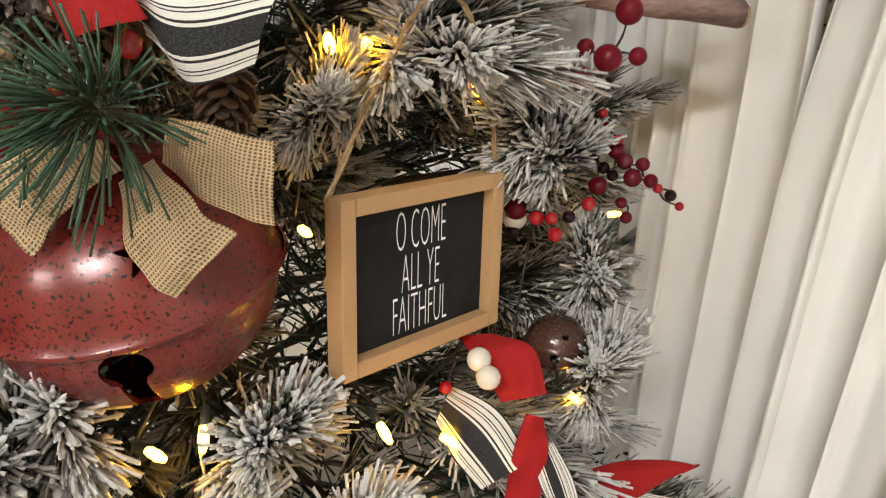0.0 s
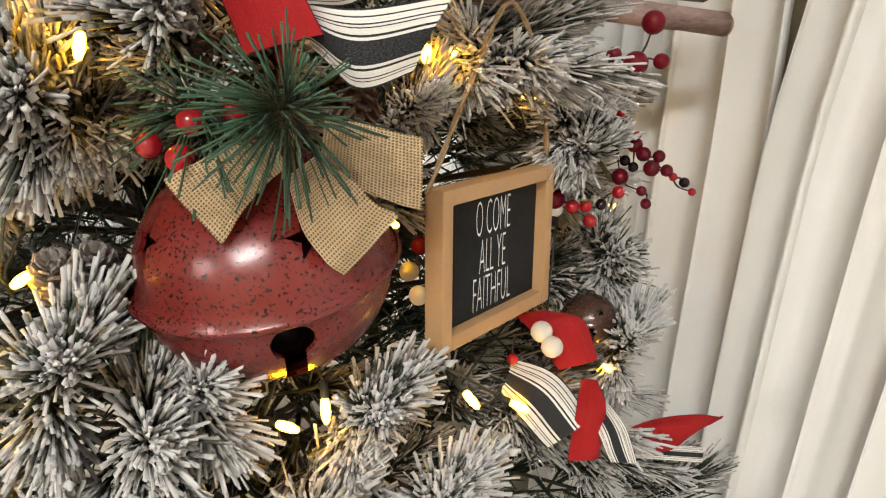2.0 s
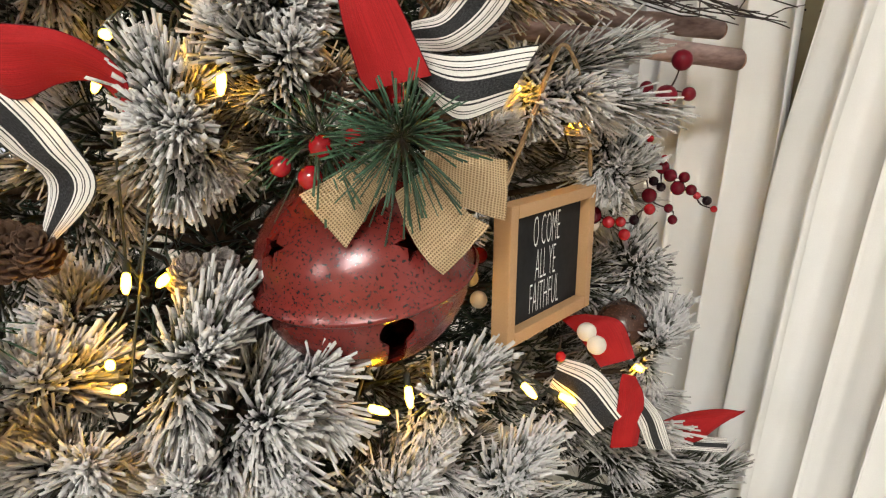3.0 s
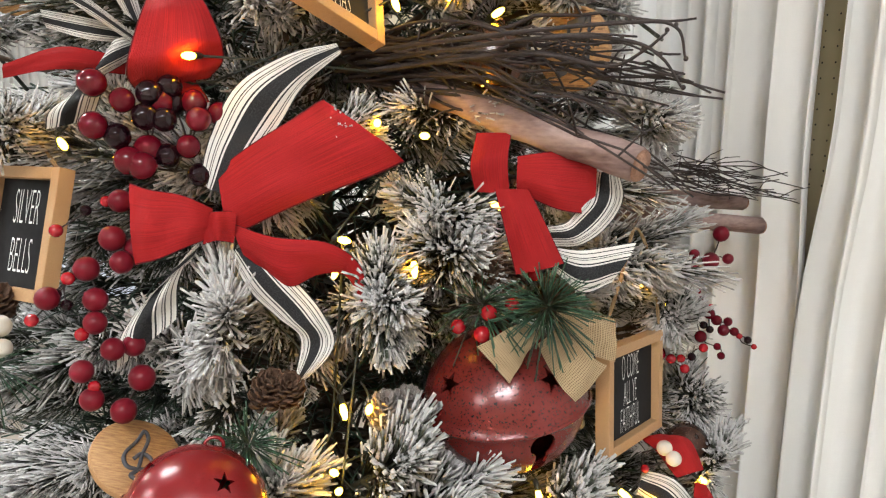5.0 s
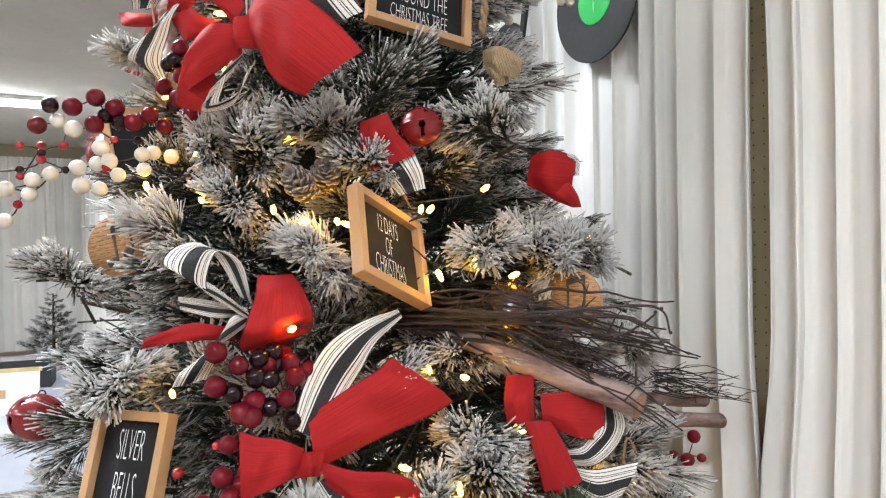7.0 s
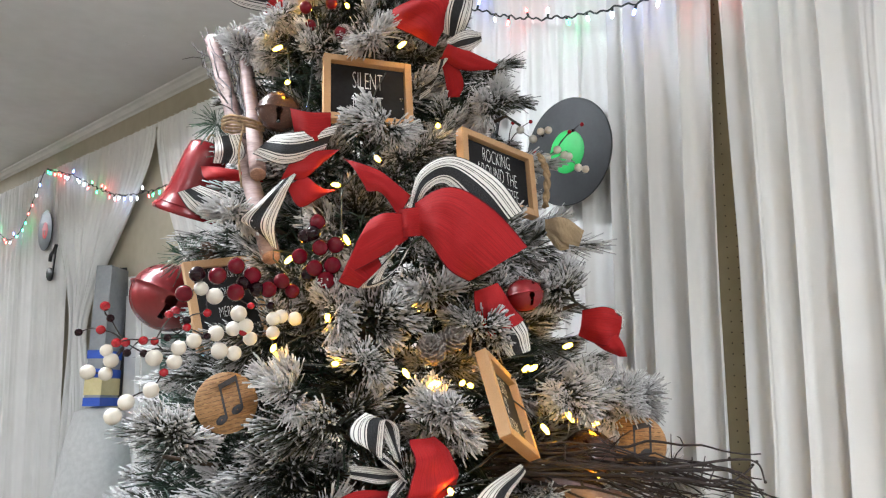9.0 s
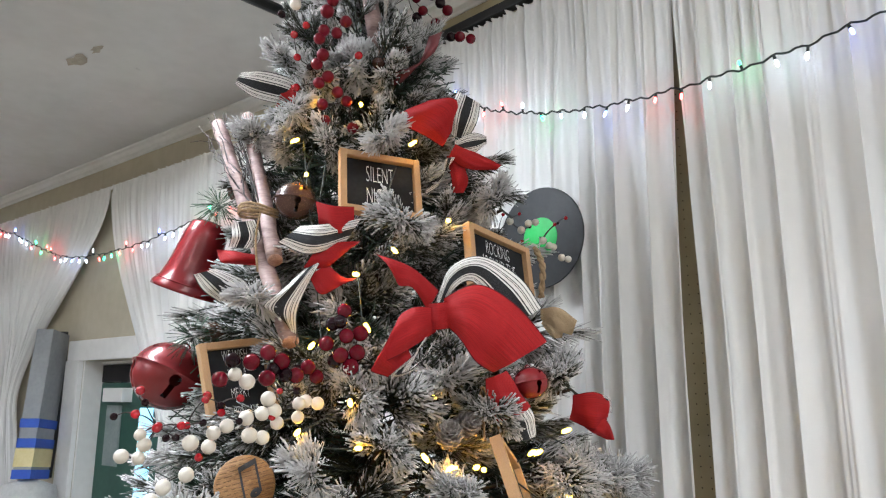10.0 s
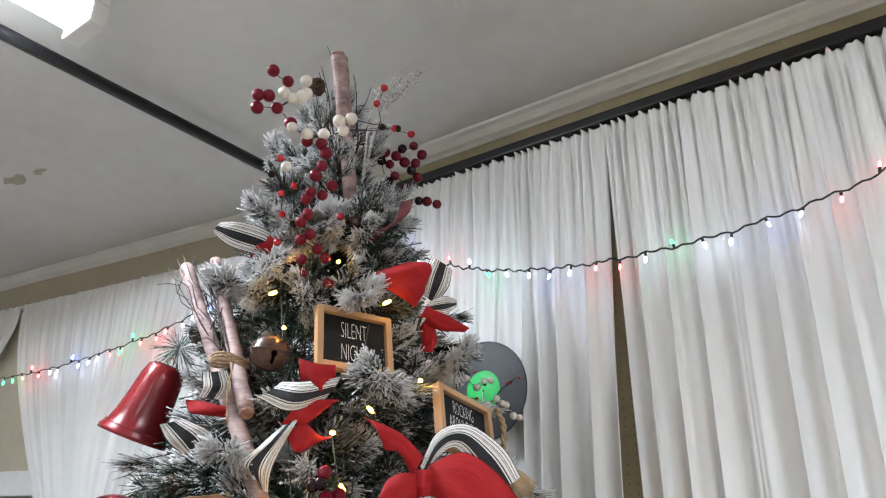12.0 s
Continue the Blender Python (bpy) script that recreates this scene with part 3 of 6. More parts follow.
# records and cut-out notes on the curtains
def record(s, z, r, label_mat, words, room=ROOM):
    t = thing("vinyl_record", room @ pose(s, 0.05, z) @ pose(0, 0, 0, -90, 0, 0), words, "record", "wall records")
    prof = [(0.002, 0.0), (0.004, 0.003)]
    rr = r * 0.41
    while rr < r * 0.97:
        prof += [(rr, 0.003), (rr + 0.0012, 0.0024)]
        rr += 0.0028
    prof += [(r * 0.985, 0.0045), (r, 0.003), (r, -0.001), (r * 0.98, -0.002), (0.002, -0.002)]
    part("disc", lathe(prof, 72), M_VINYL, t)
    part("label", lathe([(0.004, 0.0048), (r * 0.39, 0.0048), (r * 0.4, 0.004), (r * 0.4, 0.001)], 48), label_mat, t, "round coloured paper label")
    part("hook", tube([(0, 0, 0.006), (0, r * 0.12, 0.007), (0, r * 0.22, 0.006)], 0.0012, 6), M_TRIM, t)
    return t


record(0.03, 2.145, 0.153, M_LABEL_GREEN, "black vinyl record with a green label on the curtain")
record(3.59, 2.42, 0.153, M_LABEL_RED, "black vinyl record with a red label on the curtain", ROOM_2)


def wall_note(s, z, h, words, room=ROOM):
    t = thing("music_note", room @ pose(s, 0.05, z) @ pose(0, 0, 0, 0, -14, 0), words, "note cutout", "wall notes")
    head = lathe([(0.002, 0.006), (h * 0.2, 0.006), (h * 0.21, 0.003), (h * 0.21, -0.004), (0.002, -0.004)], 36)
    part("head", head, M_BLACK_METAL, t, "", Matrix.Rotation(radians(-90), 4, "X") @ Matrix.Diagonal((1.25, 0.9, 1, 1)))
    part("stem", box(h * 0.075, 0.01, h * 0.9, 0.002, (-h * 0.22, 0, h * 0.45)), M_BLACK_METAL, t)
    part("flag", tube(spline([(-h * 0.22, 0, h * 0.88), (-h * 0.1, 0, h * 0.7), (h * 0.1, 0, h * 0.55), (h * 0.12, 0, h * 0.35)], 6), h * 0.05, 8), M_BLACK_METAL, t)
    return t


wall_note(0.42, 2.14, 0.3, "black cut-out music note with a round head on the curtain")
wall_note(3.45, 2.08, 0.26, "black cut-out music note on the sheer curtain", ROOM_2)

# ---- the tree ----
PROFILE_Z = [0.3, 0.8, 1.0, 1.35, 1.7, 2.0, 2.3, 2.5, 2.66, 2.75]
PROFILE_R = [0.85, 0.72, 0.62, 0.55, 0.45, 0.35, 0.23, 0.17, 0.11, 0.04]


def tree_radius(z):
    return float(np.interp(z, PROFILE_Z, PROFILE_R))


def needle_arrays(rng, base, way, length, thin, bend, flock0, lump=0.0):
    """One needle: a three-sided rod that thickens with snow to its blunt tip; returns points, faces and how much snow each point carries."""
    up = np.array((0, 0, 1.0)) if abs(way[2]) < 0.9 else np.array((1.0, 0, 0))
    u = np.cross(way, up)
    u /= np.linalg.norm(u)
    w = np.cross(u, way)
    a0 = rng.uniform(0, 6.28)
    pts, fl = [base], [0.0]
    for f, r in ((rng.uniform(0.4, 0.7), rng.uniform(0.85, 1.35)), (1.0, rng.uniform(0.8, 1.6))):
        c = base + way * length * f + bend * f * f
        for k in range(3):
            a = a0 + 2.0944 * k
            pts.append(c + thin * r * (math.cos(a) * u + math.sin(a) * w))
            fl.append(flock0 * (0.08 + 0.92 * f * f))
    faces = [(0, 1 + (k + 1) % 3, 1 + k) for k in range(3)]
    for k in range(3):
        n = (k + 1) % 3
        faces.append((1 + k, 1 + n, 4 + n, 4 + k))
    faces.append((4, 5, 6))
    if lump:
        f = rng.uniform(0.45, 1.0)
        q = base + way * length * f + bend * f * f
        g = thin * lump
        k = len(pts)
        pts.extend([q + way * g * 1.5, q - way * g * 1.5, q + u * g, q - u * g, q + w * g, q - w * g])
        fl.extend([flock0 * 1.25] * 6)
        faces.extend([(k, k + 2, k + 4), (k, k + 4, k + 3), (k, k + 3, k + 5), (k, k + 5, k + 2), (k + 1, k + 4, k + 2), (k + 1, k + 3, k + 4), (k + 1, k + 5, k + 3), (k + 1, k + 2, k + 5)])
    return pts, faces, fl


def shoot(rng, out, start, way, length, count, needle=0.06, thin=0.00105, spread=48, snow=0.75, droop=0.006, lumpy=False):
    """Needles all round a shoot, leaning forward, denser towards its tip."""
    way = way / np.linalg.norm(way)
    up = np.array((0, 0, 1.0)) if abs(way[2]) < 0.9 else np.array((1.0, 0, 0))
    u = np.cross(way, up)
    u /= np.linalg.norm(u)
    w = np.cross(u, way)
    for i in range(count):
        f = rng.uniform(0, 1) ** 0.7
        a = i * 2.39996 + rng.uniform(-0.3, 0.3)
        lean = radians(abs(spread * (1.2 - 1.0 * f) + rng.uniform(-16, 16)))
        d = way * math.cos(lean) + (u * math.cos(a) + w * math.sin(a)) * math.sin(lean)
        top = 0.75 + 0.25 * max(-1.0, d[2])
        ln = needle * rng.uniform(0.65, 1.1)
        out.append(needle_arrays(rng, start + way * length * f, d, ln, thin * rng.uniform(0.75, 1.3), np.array((0, 0, -droop)) + 0.008 * way + rng.uniform(-1, 1, 3) * 0.007, snow * top * rng.uniform(0.55, 1.25), rng.uniform(1.9, 3.0) if lumpy and rng.uniform() < 0.24 else 0.0))


def branch_mesh(seed, length=0.3, shoots=7, count=72, needle=0.06, snow=0.75, thin=0.00105, material=None):
    rng = np.random.RandomState(seed)
    out = []
    y = np.array((0, 1.0, 0))
    shoot(rng, out, y * length * 0.62, np.array((0, 1.0, 0.08)), length * 0.38, int(count * 1.3), needle, thin, 34, snow, 0.006, snow > 0.5)
    ends = []
    for i in range(shoots):
        f = 0.18 + 0.6 * i / shoots
        side = 1 if i % 2 else -1
        d = np.array((side * rng.uniform(0.45, 0.8), 0.8, rng.uniform(-0.25, 0.5)))
        d /= np.linalg.norm(d)
        b = y * length * f
        ln = length * rng.uniform(0.22, 0.34)
        ends.append((b, b + d * ln))
        shoot(rng, out, b + d * ln * 0.25, d, ln * 0.75, count, needle, thin, 31, snow, 0.006, snow > 0.5)
    verts, faces, flock = [], [], []
    for p, q, fl in out:
        k = len(verts)
        verts.extend(p)
        faces.extend(tuple(i + k for i in g) for g in q)
        flock.extend(fl)
    for a, b in [(y * -0.12, y * length * 0.95)] + ends:
        v, q = tube_arrays([a, (a + b) / 2 + np.array((0, 0, 0.004)), b], [0.0034, 0.0026, 0.0016], 5)
        k = len(verts)
        verts.extend(v)
        faces.extend(tuple(i + k for i in g) for g in q)
        flock.extend([0.1] * len(v))
    me = mesh("branch", verts, faces, True)
    at = me.attributes.new("flock", "FLOAT", "POINT")
    at.data.foreach_set("value", np.array(flock, dtype=np.float32))
    me.materials.append(material)
    return me


BRANCH = [branch_mesh(20 + i, 0.27 + 0.02 * (i % 3), 5 + i % 3, 112, 0.052 + 0.004 * (i % 3), 0.86, 0.00092, M_FLOCK) for i in range(6)]
BRANCH_UP = [branch_mesh(40 + i, 0.2, 4, 112, 0.045, 0.8, 0.00084, M_FLOCK) for i in range(3)]
BRANCH_IN = [branch_mesh(60 + i, 0.3, 6, 70, 0.052, 0.08, 0.0008, M_FLOCK if i else M_GREEN) for i in range(2)]
PUFF = [branch_mesh(80 + i, 0.16, 4, 150, 0.05, 1.08, 0.00115, M_FLOCK) for i in range(3)]

# room that the hung things take up: centre and radius
CLEAR = []


def keep_clear(x, y, z, r):
    """Boughs stay out of this ball and of one in front of it."""
    p = np.array((x, y, z))
    out = p - np.array((AXIS.x, AXIS.y, z - 0.05))
    CLEAR.append((p, r))
    CLEAR.append((p + out / (np.linalg.norm(out) + 1e-9) * 0.07, r))


def build_tree():
    rng = random.Random(5)
    tree = thing("christmas_tree", Matrix.Translation(AXIS), "tall flocked artificial pine tree with snowy needle tips", "christmas tree")
    inv = Matrix.Translation(-AXIS)
    trunk = tube([(0, 0, 0.02), (0, 0, 1.2), (0.004, 0, 2.1), (0, 0, 2.6)], [0.026, 0.022, 0.014, 0.006], 10)
    part("trunk", trunk, M_BARK, tree, "brown metal pole trunk")
    for k in range(4):
        a = k * math.pi / 2 + 0.3
        part("foot", tube([(0, 0, 0.14), (0.16 * math.cos(a), 0.16 * math.sin(a), 0.09), (0.32 * math.cos(a), 0.32 * math.sin(a), 0.012)], 0.011, 8), M_BLACK_METAL, tree, "black metal stand leg")
    limbs = []

    def lay(me, tip, way, length, scale, roll):
        base = (inv @ Vector(tip))
        d = Vector(way).normalized()
        root = base - d * length * scale
        ob = part("branch", me, None, tree, "", Matrix.Translation(root) @ d.to_track_quat("Y", "Z").to_matrix().to_4x4() @ pose(0, 0, 0, 0, roll, 0) @ Matrix.Diagonal((scale, scale, scale, 1)))
        foot = Vector((0, 0, root.z - 0.35 * math.hypot(root.x, root.y)))
        limbs.append(tube_arrays([foot, (foot + root) / 2 + Vector((0, 0, 0.01)), root], [0.006, 0.005, 0.0035], 5))
        return ob

    def blocked(tip, way, length):
        d = np.array(Vector(way).normalized())
        t = np.array(tip)
        for f in (0.0, 0.35, 0.7):
            q = t - d * length * f
            for c, r in CLEAR:
                if np.linalg.norm(q - c) < r:
                    return True
        return False

    total = 250
    for i in range(total):
        f = (i + 0.5) / total
        z = 0.42 + 2.12 * (1 - (1 - f) ** 0.8)
        a = i * 2.39996 + rng.uniform(-0.25, 0.25)
        r = tree_radius(z) * rng.uniform(0.86, 1.08) * (0.97 + 0.075 * math.cos(a + 0.5))
        small = z > 2.02
        me = rng.choice(BRANCH_UP if small else BRANCH)
        ln = 0.2 if small else 0.3
        scale = rng.uniform(0.85, 1.1) * (0.8 if z > 2.3 else 1)
        lift = rng.uniform(-0.12, 0.35) + (0.4 if z > 2.25 else 0)
        roll = rng.uniform(-40, 40)
        for inward in (0.0, 0.09, 0.17):
            rr = max(0.05, r - inward)
            tip = (AXIS.x + rr * math.cos(a), AXIS.y + rr * math.sin(a), z)
            way = (math.cos(a), math.sin(a), lift)
            if not blocked(tip, way, ln * scale):
                lay(me, tip, way, ln, scale, roll)
                break
    for i in range(110):
        f = (i + 0.5) / 110
        z = 0.5 + 1.95 * f
        a = i * 2.39996 + 1.0
        r = max(0.08, tree_radius(z) * rng.uniform(0.55, 0.82))
        lay(BRANCH_IN[i % 2], (AXIS.x + r * math.cos(a), AXIS.y + r * math.sin(a), z), (math.cos(a), math.sin(a), rng.uniform(-0.1, 0.5)), 0.3, 0.8 if z < 1.9 else 0.5, rng.uniform(-60, 60))
    for i in range(16):
        a = i * 2.39996
        z = 2.38 + 0.022 * i
        rr = tree_radius(z) * rng.uniform(0.8, 1.0)
        lay(BRANCH_UP[i % 3], (AXIS.x - 0.06 + rr * math.cos(a), AXIS.y - 0.08 + rr * math.sin(a), z), (math.cos(a), math.sin(a), 1.0), 0.2, 0.75, rng.uniform(0, 360))
    for x, y, z, yaw, pitch, size in PUFFS:
        m = facing(x, y, z, yaw, pitch)
        way = m.to_3x3() @ Vector((rng.uniform(-0.25, 0.25), -1, rng.uniform(-0.1, 0.3)))
        lay(rng.choice(PUFF), Vector((x, y, z)), way, 0.15, size * 0.92, rng.uniform(0, 360))
    # dense unflocked needles deep inside, added to block light so the core darkens
    nr = np.random.RandomState(77)
    deep = []
    for i in range(15000):
        z = nr.uniform(0.55, 2.5)
        a = nr.uniform(0, 6.283)
        r = tree_radius(z) * nr.uniform(0.28, 0.72)
        way = np.array((math.cos(a), math.sin(a), 0.2)) + nr.uniform(-1, 1, 3) * 0.9
        way /= np.linalg.norm(way)
        p, q, fl = needle_arrays(nr, np.array((r * math.cos(a), r * math.sin(a), z)), way, nr.uniform(0.05, 0.09), 0.0014, np.array((0, 0, -0.01)), 0.05)
        deep.append((p, q))
    tagged(part("inner_needles", mesh("inner_needles", *merged(deep)), M_GREEN, tree, "dark green needles deep in the tree"), kind="stuff")
    tagged(part("boughwork", mesh("boughwork", *merged(limbs)), M_BARK, tree, "brown inner boughs"), kind="stuff")
    return tree

# ---- hung things: tools ----
def bow(m, label, pieces, category="bow", group="ribbon bows"):
    """pieces: part name, ribbon kind and rows of (right, up, out, side angle, half width, tilt)."""
    t = thing("bow", m, label, category, group)
    for name, kind, rows in pieces:
        rows = [r if len(r) == 6 else (*r, 0) for r in rows]
        part(name, ribbon(rows, 8, 10, 0.0006, 2.4), {"r": M_RED_R, "s": M_STRIPE, "b": M_BURLAP, "m": M_MAROON}[kind], t,
             {"r": "red woven ribbon", "s": "black and white striped ribbon", "b": "tan burlap ribbon", "m": "maroon strap"}[kind])
    return t


def matrix_of(centre, right, up):
    x = Vector(right).normalized()
    y = Vector(up).cross(x).normalized()
    z = x.cross(y)
    return Matrix(((x.x, y.x, z.x, centre[0]), (x.y, y.y, z.y, centre[1]), (x.z, y.z, z.z, centre[2]), (0, 0, 0, 1)))


def baked(ob):
    """The mesh of an object as its modifiers leave it; the object itself goes."""
    bpy.context.view_layer.update()
    me = bpy.data.meshes.new_from_object(ob.evaluated_get(bpy.context.evaluated_depsgraph_get()))
    bpy.data.objects.remove(ob)
    return me


def lettering(words, height, narrow):
    cu = bpy.data.curves.new("lettering", "FONT")
    cu.body, cu.align_x, cu.align_y = words, "CENTER", "CENTER"
    cu.size, cu.offset, cu.extrude, cu.resolution_u = 1.0, -0.022, 0.004, 3
    me = baked(new("lettering", cu))
    me.transform(Matrix.Diagonal((height * narrow, height, height * 0.1, 1)))
    return me


def sign(centre, right, up, w, h, lines, label):
    """Framed wooden sign with a black panel; lines: text, height above the middle, letter size, narrowing."""
    t = thing("sign", centre if isinstance(centre, Matrix) else matrix_of(centre, right, up), label, "sign", "hanging signs")
    b, d = 0.0125, 0.018
    for name, sx, sz, x, z in (("frame_side", b, h, -w / 2 + b / 2, 0), ("frame_side", b, h, w / 2 - b / 2, 0), ("frame_rail", w - 2 * b, b, 0, h / 2 - b / 2), ("frame_rail", w - 2 * b, b, 0, -h / 2 + b / 2)):
        part(name, box(sx, d, sz, 0.0012, (x, 0, z)), M_OAK, t)
    part("panel", box(w - 2 * b + 0.002, 0.004, h - 2 * b + 0.002, 0, (0, 0.004, 0)), M_BLACKBOARD, t, "matt black panel")
    for words, z, size, narrow in lines:
        part("lettering", lettering(words, size, narrow), M_CHALK, t, "thin white hand lettering", pose(0, 0.0012, z) @ pose(0, 0, 0, 90, 0, 0))
    keep_clear(*t.matrix_basis.translation, max(w, h) * 0.66)
    return t


def twine(points, r=0.0015):
    """Two strands twisted round one another."""
    path = spline(points, 10)
    t = thing("twine", Matrix(), "tan jute twine that hangs an ornament", "twine", "twine loops")
    for k in (0, math.pi):
        p = path.copy()
        for i in range(len(p)):
            p[i] += r * 0.8 * np.array((math.cos(i * 0.9 + k), math.sin(i * 0.9 + k), 0))
        part("strand", tube(p, r, 6), M_TWINE, t)
    return t


def outline(points, depth):
    """A prism along y from a flat outline."""
    n = len(points)
    verts = [(x, y, z) for y in (-depth, depth) for x, z in points]
    faces = [tuple(range(n)), tuple(range(2 * n - 1, n - 1, -1))] + [(i, i + n, (i + 1) % n + n, (i + 1) % n) for i in range(n)]
    return mesh("outline", verts, faces, False)


def star_points(r, k=5):
    return [((r if i % 2 == 0 else r * 0.4) * math.sin(i * math.pi / k), (r if i % 2 == 0 else r * 0.4) * math.cos(i * math.pi / k)) for i in range(2 * k)]


def keyhole_points(r, drop):
    pts = [(r * math.sin(a), r * math.cos(a)) for a in [radians(-150 + 300 * i / 16) for i in range(17)]]
    return pts + [(r * 0.5, -drop), (-r * 0.5, -drop)]


def jingle_bell(m, r, material, label, flat=0.9, clear=1.15):
    """A hollow two-part bell with a rolled seam, keyhole slots and star holes cut through its shell."""
    t = thing("jingle_bell", m, label, "jingle bell", "jingle bells")
    prof = []
    for j in range(41):
        a = -math.pi / 2 + math.pi * j / 40
        swell = 1 + 0.055 * math.exp(-((a) / 0.045) ** 2)
        prof.append((max(r * math.cos(a) * swell, r * 0.01), r * flat * math.sin(a)))
    inner = [(max(p * 0.96, r * 0.008), z * 0.96) for p, z in prof[::-1]]
    shell = lathe(prof + inner + [prof[0]], 72)
    ob = new("shell", shell)
    cutters = []
    for a in (0, 90, 180, 270):
        cutters.append((keyhole_points(r * 0.16, r * 0.52), pose(0, 0, 0, 0, 0, a) @ pose(0, -r, -r * 0.2) @ pose(0, 0, 0, 8, 0, 0)))
        cutters.append((star_points(r * 0.17), pose(0, 0, 0, 0, 0, a + 18) @ pose(0, -r, r * 0.58) @ pose(0, 0, 0, -30, 0, 0)))
    cut_obs = []
    for pts, cm in cutters:
        c = new("cutter", outline(pts, r * 0.45))
        c.matrix_basis = cm
        bm = bmesh.new()
        bm.from_mesh(c.data)
        bmesh.ops.recalc_face_normals(bm, faces=bm.faces[:])
        bm.to_mesh(c.data)
        bm.free()
        cut_obs.append(c)
    bm = bmesh.new()
    bm.from_mesh(shell)
    bmesh.ops.remove_doubles(bm, verts=bm.verts[:], dist=1e-6)
    bmesh.ops.recalc_face_normals(bm, faces=bm.faces[:])
    bm.to_mesh(shell)
    bm.free()
    for c in cut_obs:
        mod = ob.modifiers.new("cut", "BOOLEAN")
        mod.operation, mod.solver, mod.object = "DIFFERENCE", "EXACT", c
    me = baked(ob)
    for c in cut_obs:
        bpy.data.objects.remove(c)
    me.polygons.foreach_set("use_smooth", [len(p.vertices) <= 4 or True for p in me.polygons])
    me.set_sharp_from_angle(angle=radians(40))
    me.materials.clear()
    part("shell", me, material, t)
    part("seam", lathe([(r * 1.05, -r * 0.025), (r * 1.075, 0), (r * 1.05, r * 0.025)], 72), material, t, "rolled metal seam")
    part("clapper", ball(r * 0.2), M_BLACK_METAL, t, "dark ball clapper", pose(0, 0, -r * flat * 0.72))
    part("loop", tube([(r * 0.14 * math.cos(k * 0.6), 0, r * flat + r * 0.12 * math.sin(k * 0.6)) for k in range(7)], r * 0.03, 6), material, t)
    keep_clear(*m.translation, r * clear)
    return t


BERRY = {}
BERRY_MAT = {"g": (M_BERRY_GLOSS, "glossy burgundy berry"), "k": (M_BERRY_BLACK, "glossy black berry"), "w": (M_BERRY_WINE, "wine red berry"), "r": (M_BERRY_RED, "small bright red berry"), "c": (M_BERRY_WHITE, "cream white berry")}


def berry_mesh(kind):
    if kind not in BERRY:
        me = lathe([(0.02, -1.0), (0.35, -0.94), (0.7, -0.72), (0.92, -0.4), (1.0, 0.0), (0.93, 0.38), (0.72, 0.7), (0.4, 0.92), (0.12, 0.985), (0.02, 0.93)], 16)
        me.materials.append(BERRY_MAT[kind][0])
        BERRY[kind] = me
    return BERRY[kind]


def berry_spray(m, label, root, groups, clear=0.0):
    """groups: kind, radius in mm, rows of (right, up, out) in mm; every berry has its own wire to the root's spine."""
    t = thing("berry_spray", m, label, "berry spray", "berry sprays")
    rng = random.Random(len(groups) * 7 + len(groups[0][2]))
    spine = Vector((root[0], -root[2], root[1])) / 1000
    spots = [Vector((x, -o, z)) / 1000 for _, _, rows in groups for x, z, o in rows]
    for kind, r, rows in groups:
        for x, z, o in rows:
            p = Vector((x, -o, z)) / 1000
            nearer = [q for q in spots if (q - spine).length < (p - spine).length - 0.012 and (q - p).length > 0.012]
            root_p = min(nearer, key=lambda q: (q - p).length) + Vector((0, 0.006, 0)) if nearer else spine
            rr = r / 1000 * rng.uniform(0.9, 1.1)
            back = (root_p - p)
            q = back.normalized().to_track_quat("-Z", "Y").to_matrix().to_4x4() if back.length > 1e-4 else Matrix()
            part("berry", berry_mesh(kind), None, t, BERRY_MAT[kind][1], Matrix.Translation(p) @ q @ Matrix.Diagonal((rr, rr, rr, 1)))
            mid = p.lerp(root_p, 0.5) + Vector((rng.uniform(-4, 4), rng.uniform(2, 6), rng.uniform(-3, 4))) / 1000
            part("stem", tube(spline([tuple(p), tuple(mid), tuple(root_p)], 4), [0.0008] * 4 + [0.0011] * 4 + [0.0015], 5), M_TWIG, t)
    if clear:
        keep_clear(*m.translation, clear)
    return t


def pine_cone(m, r, material, label):
    t = thing("pine_cone", m, label, "pine cone", "pine cones")
    verts, faces = [], []
    prof = [(0.0, 0.22, 0.0), (0.5, 0.5, 0.16), (0.85, 0.42, 0.3), (1.0, 0.0, 0.36)]
    for y, wdt, z in prof:
        for k in (-1, 0, 1):
            verts.append((k * wdt * 0.5, y, z + (0.05 if k == 0 else 0.0)))
    for y, wdt, z in prof:
        for k in (-1, 0, 1):
            verts.append((k * wdt * 0.5, y, z - 0.09))
    for j in range(3):
        for k in range(2):
            a = j * 3 + k
            faces += [(a, a + 1, a + 4, a + 3), (a + 12, a + 15, a + 16, a + 13)]
        faces += [(j * 3, j * 3 + 3, j * 3 + 15, j * 3 + 12), (j * 3 + 2, j * 3 + 14, j * 3 + 17, j * 3 + 5)]
    scale_me = mesh("scale", verts, faces, False)
    scale_me.materials.append(material)
    part("core", lathe([(0.001, -r), (r * 0.3, -r * 0.8), (r * 0.38, 0), (r * 0.2, r * 0.9), (0.001, r * 1.1)], 12), material, t)
    n = 46
    for i in range(n):
        f = i / n
        a = i * 137.5
        z = r * (-0.95 + 2.0 * f)
        size = r * 0.85 * math.sin(math.pi * (0.18 + 0.72 * f)) ** 0.8
        part("scale", scale_me, None, t, "", pose(0, 0, z, 0, 0, a) @ pose(0, r * 0.12, 0, 18 + 38 * f, 0, 0) @ Matrix.Diagonal((size, size, size, 1)))
    return t


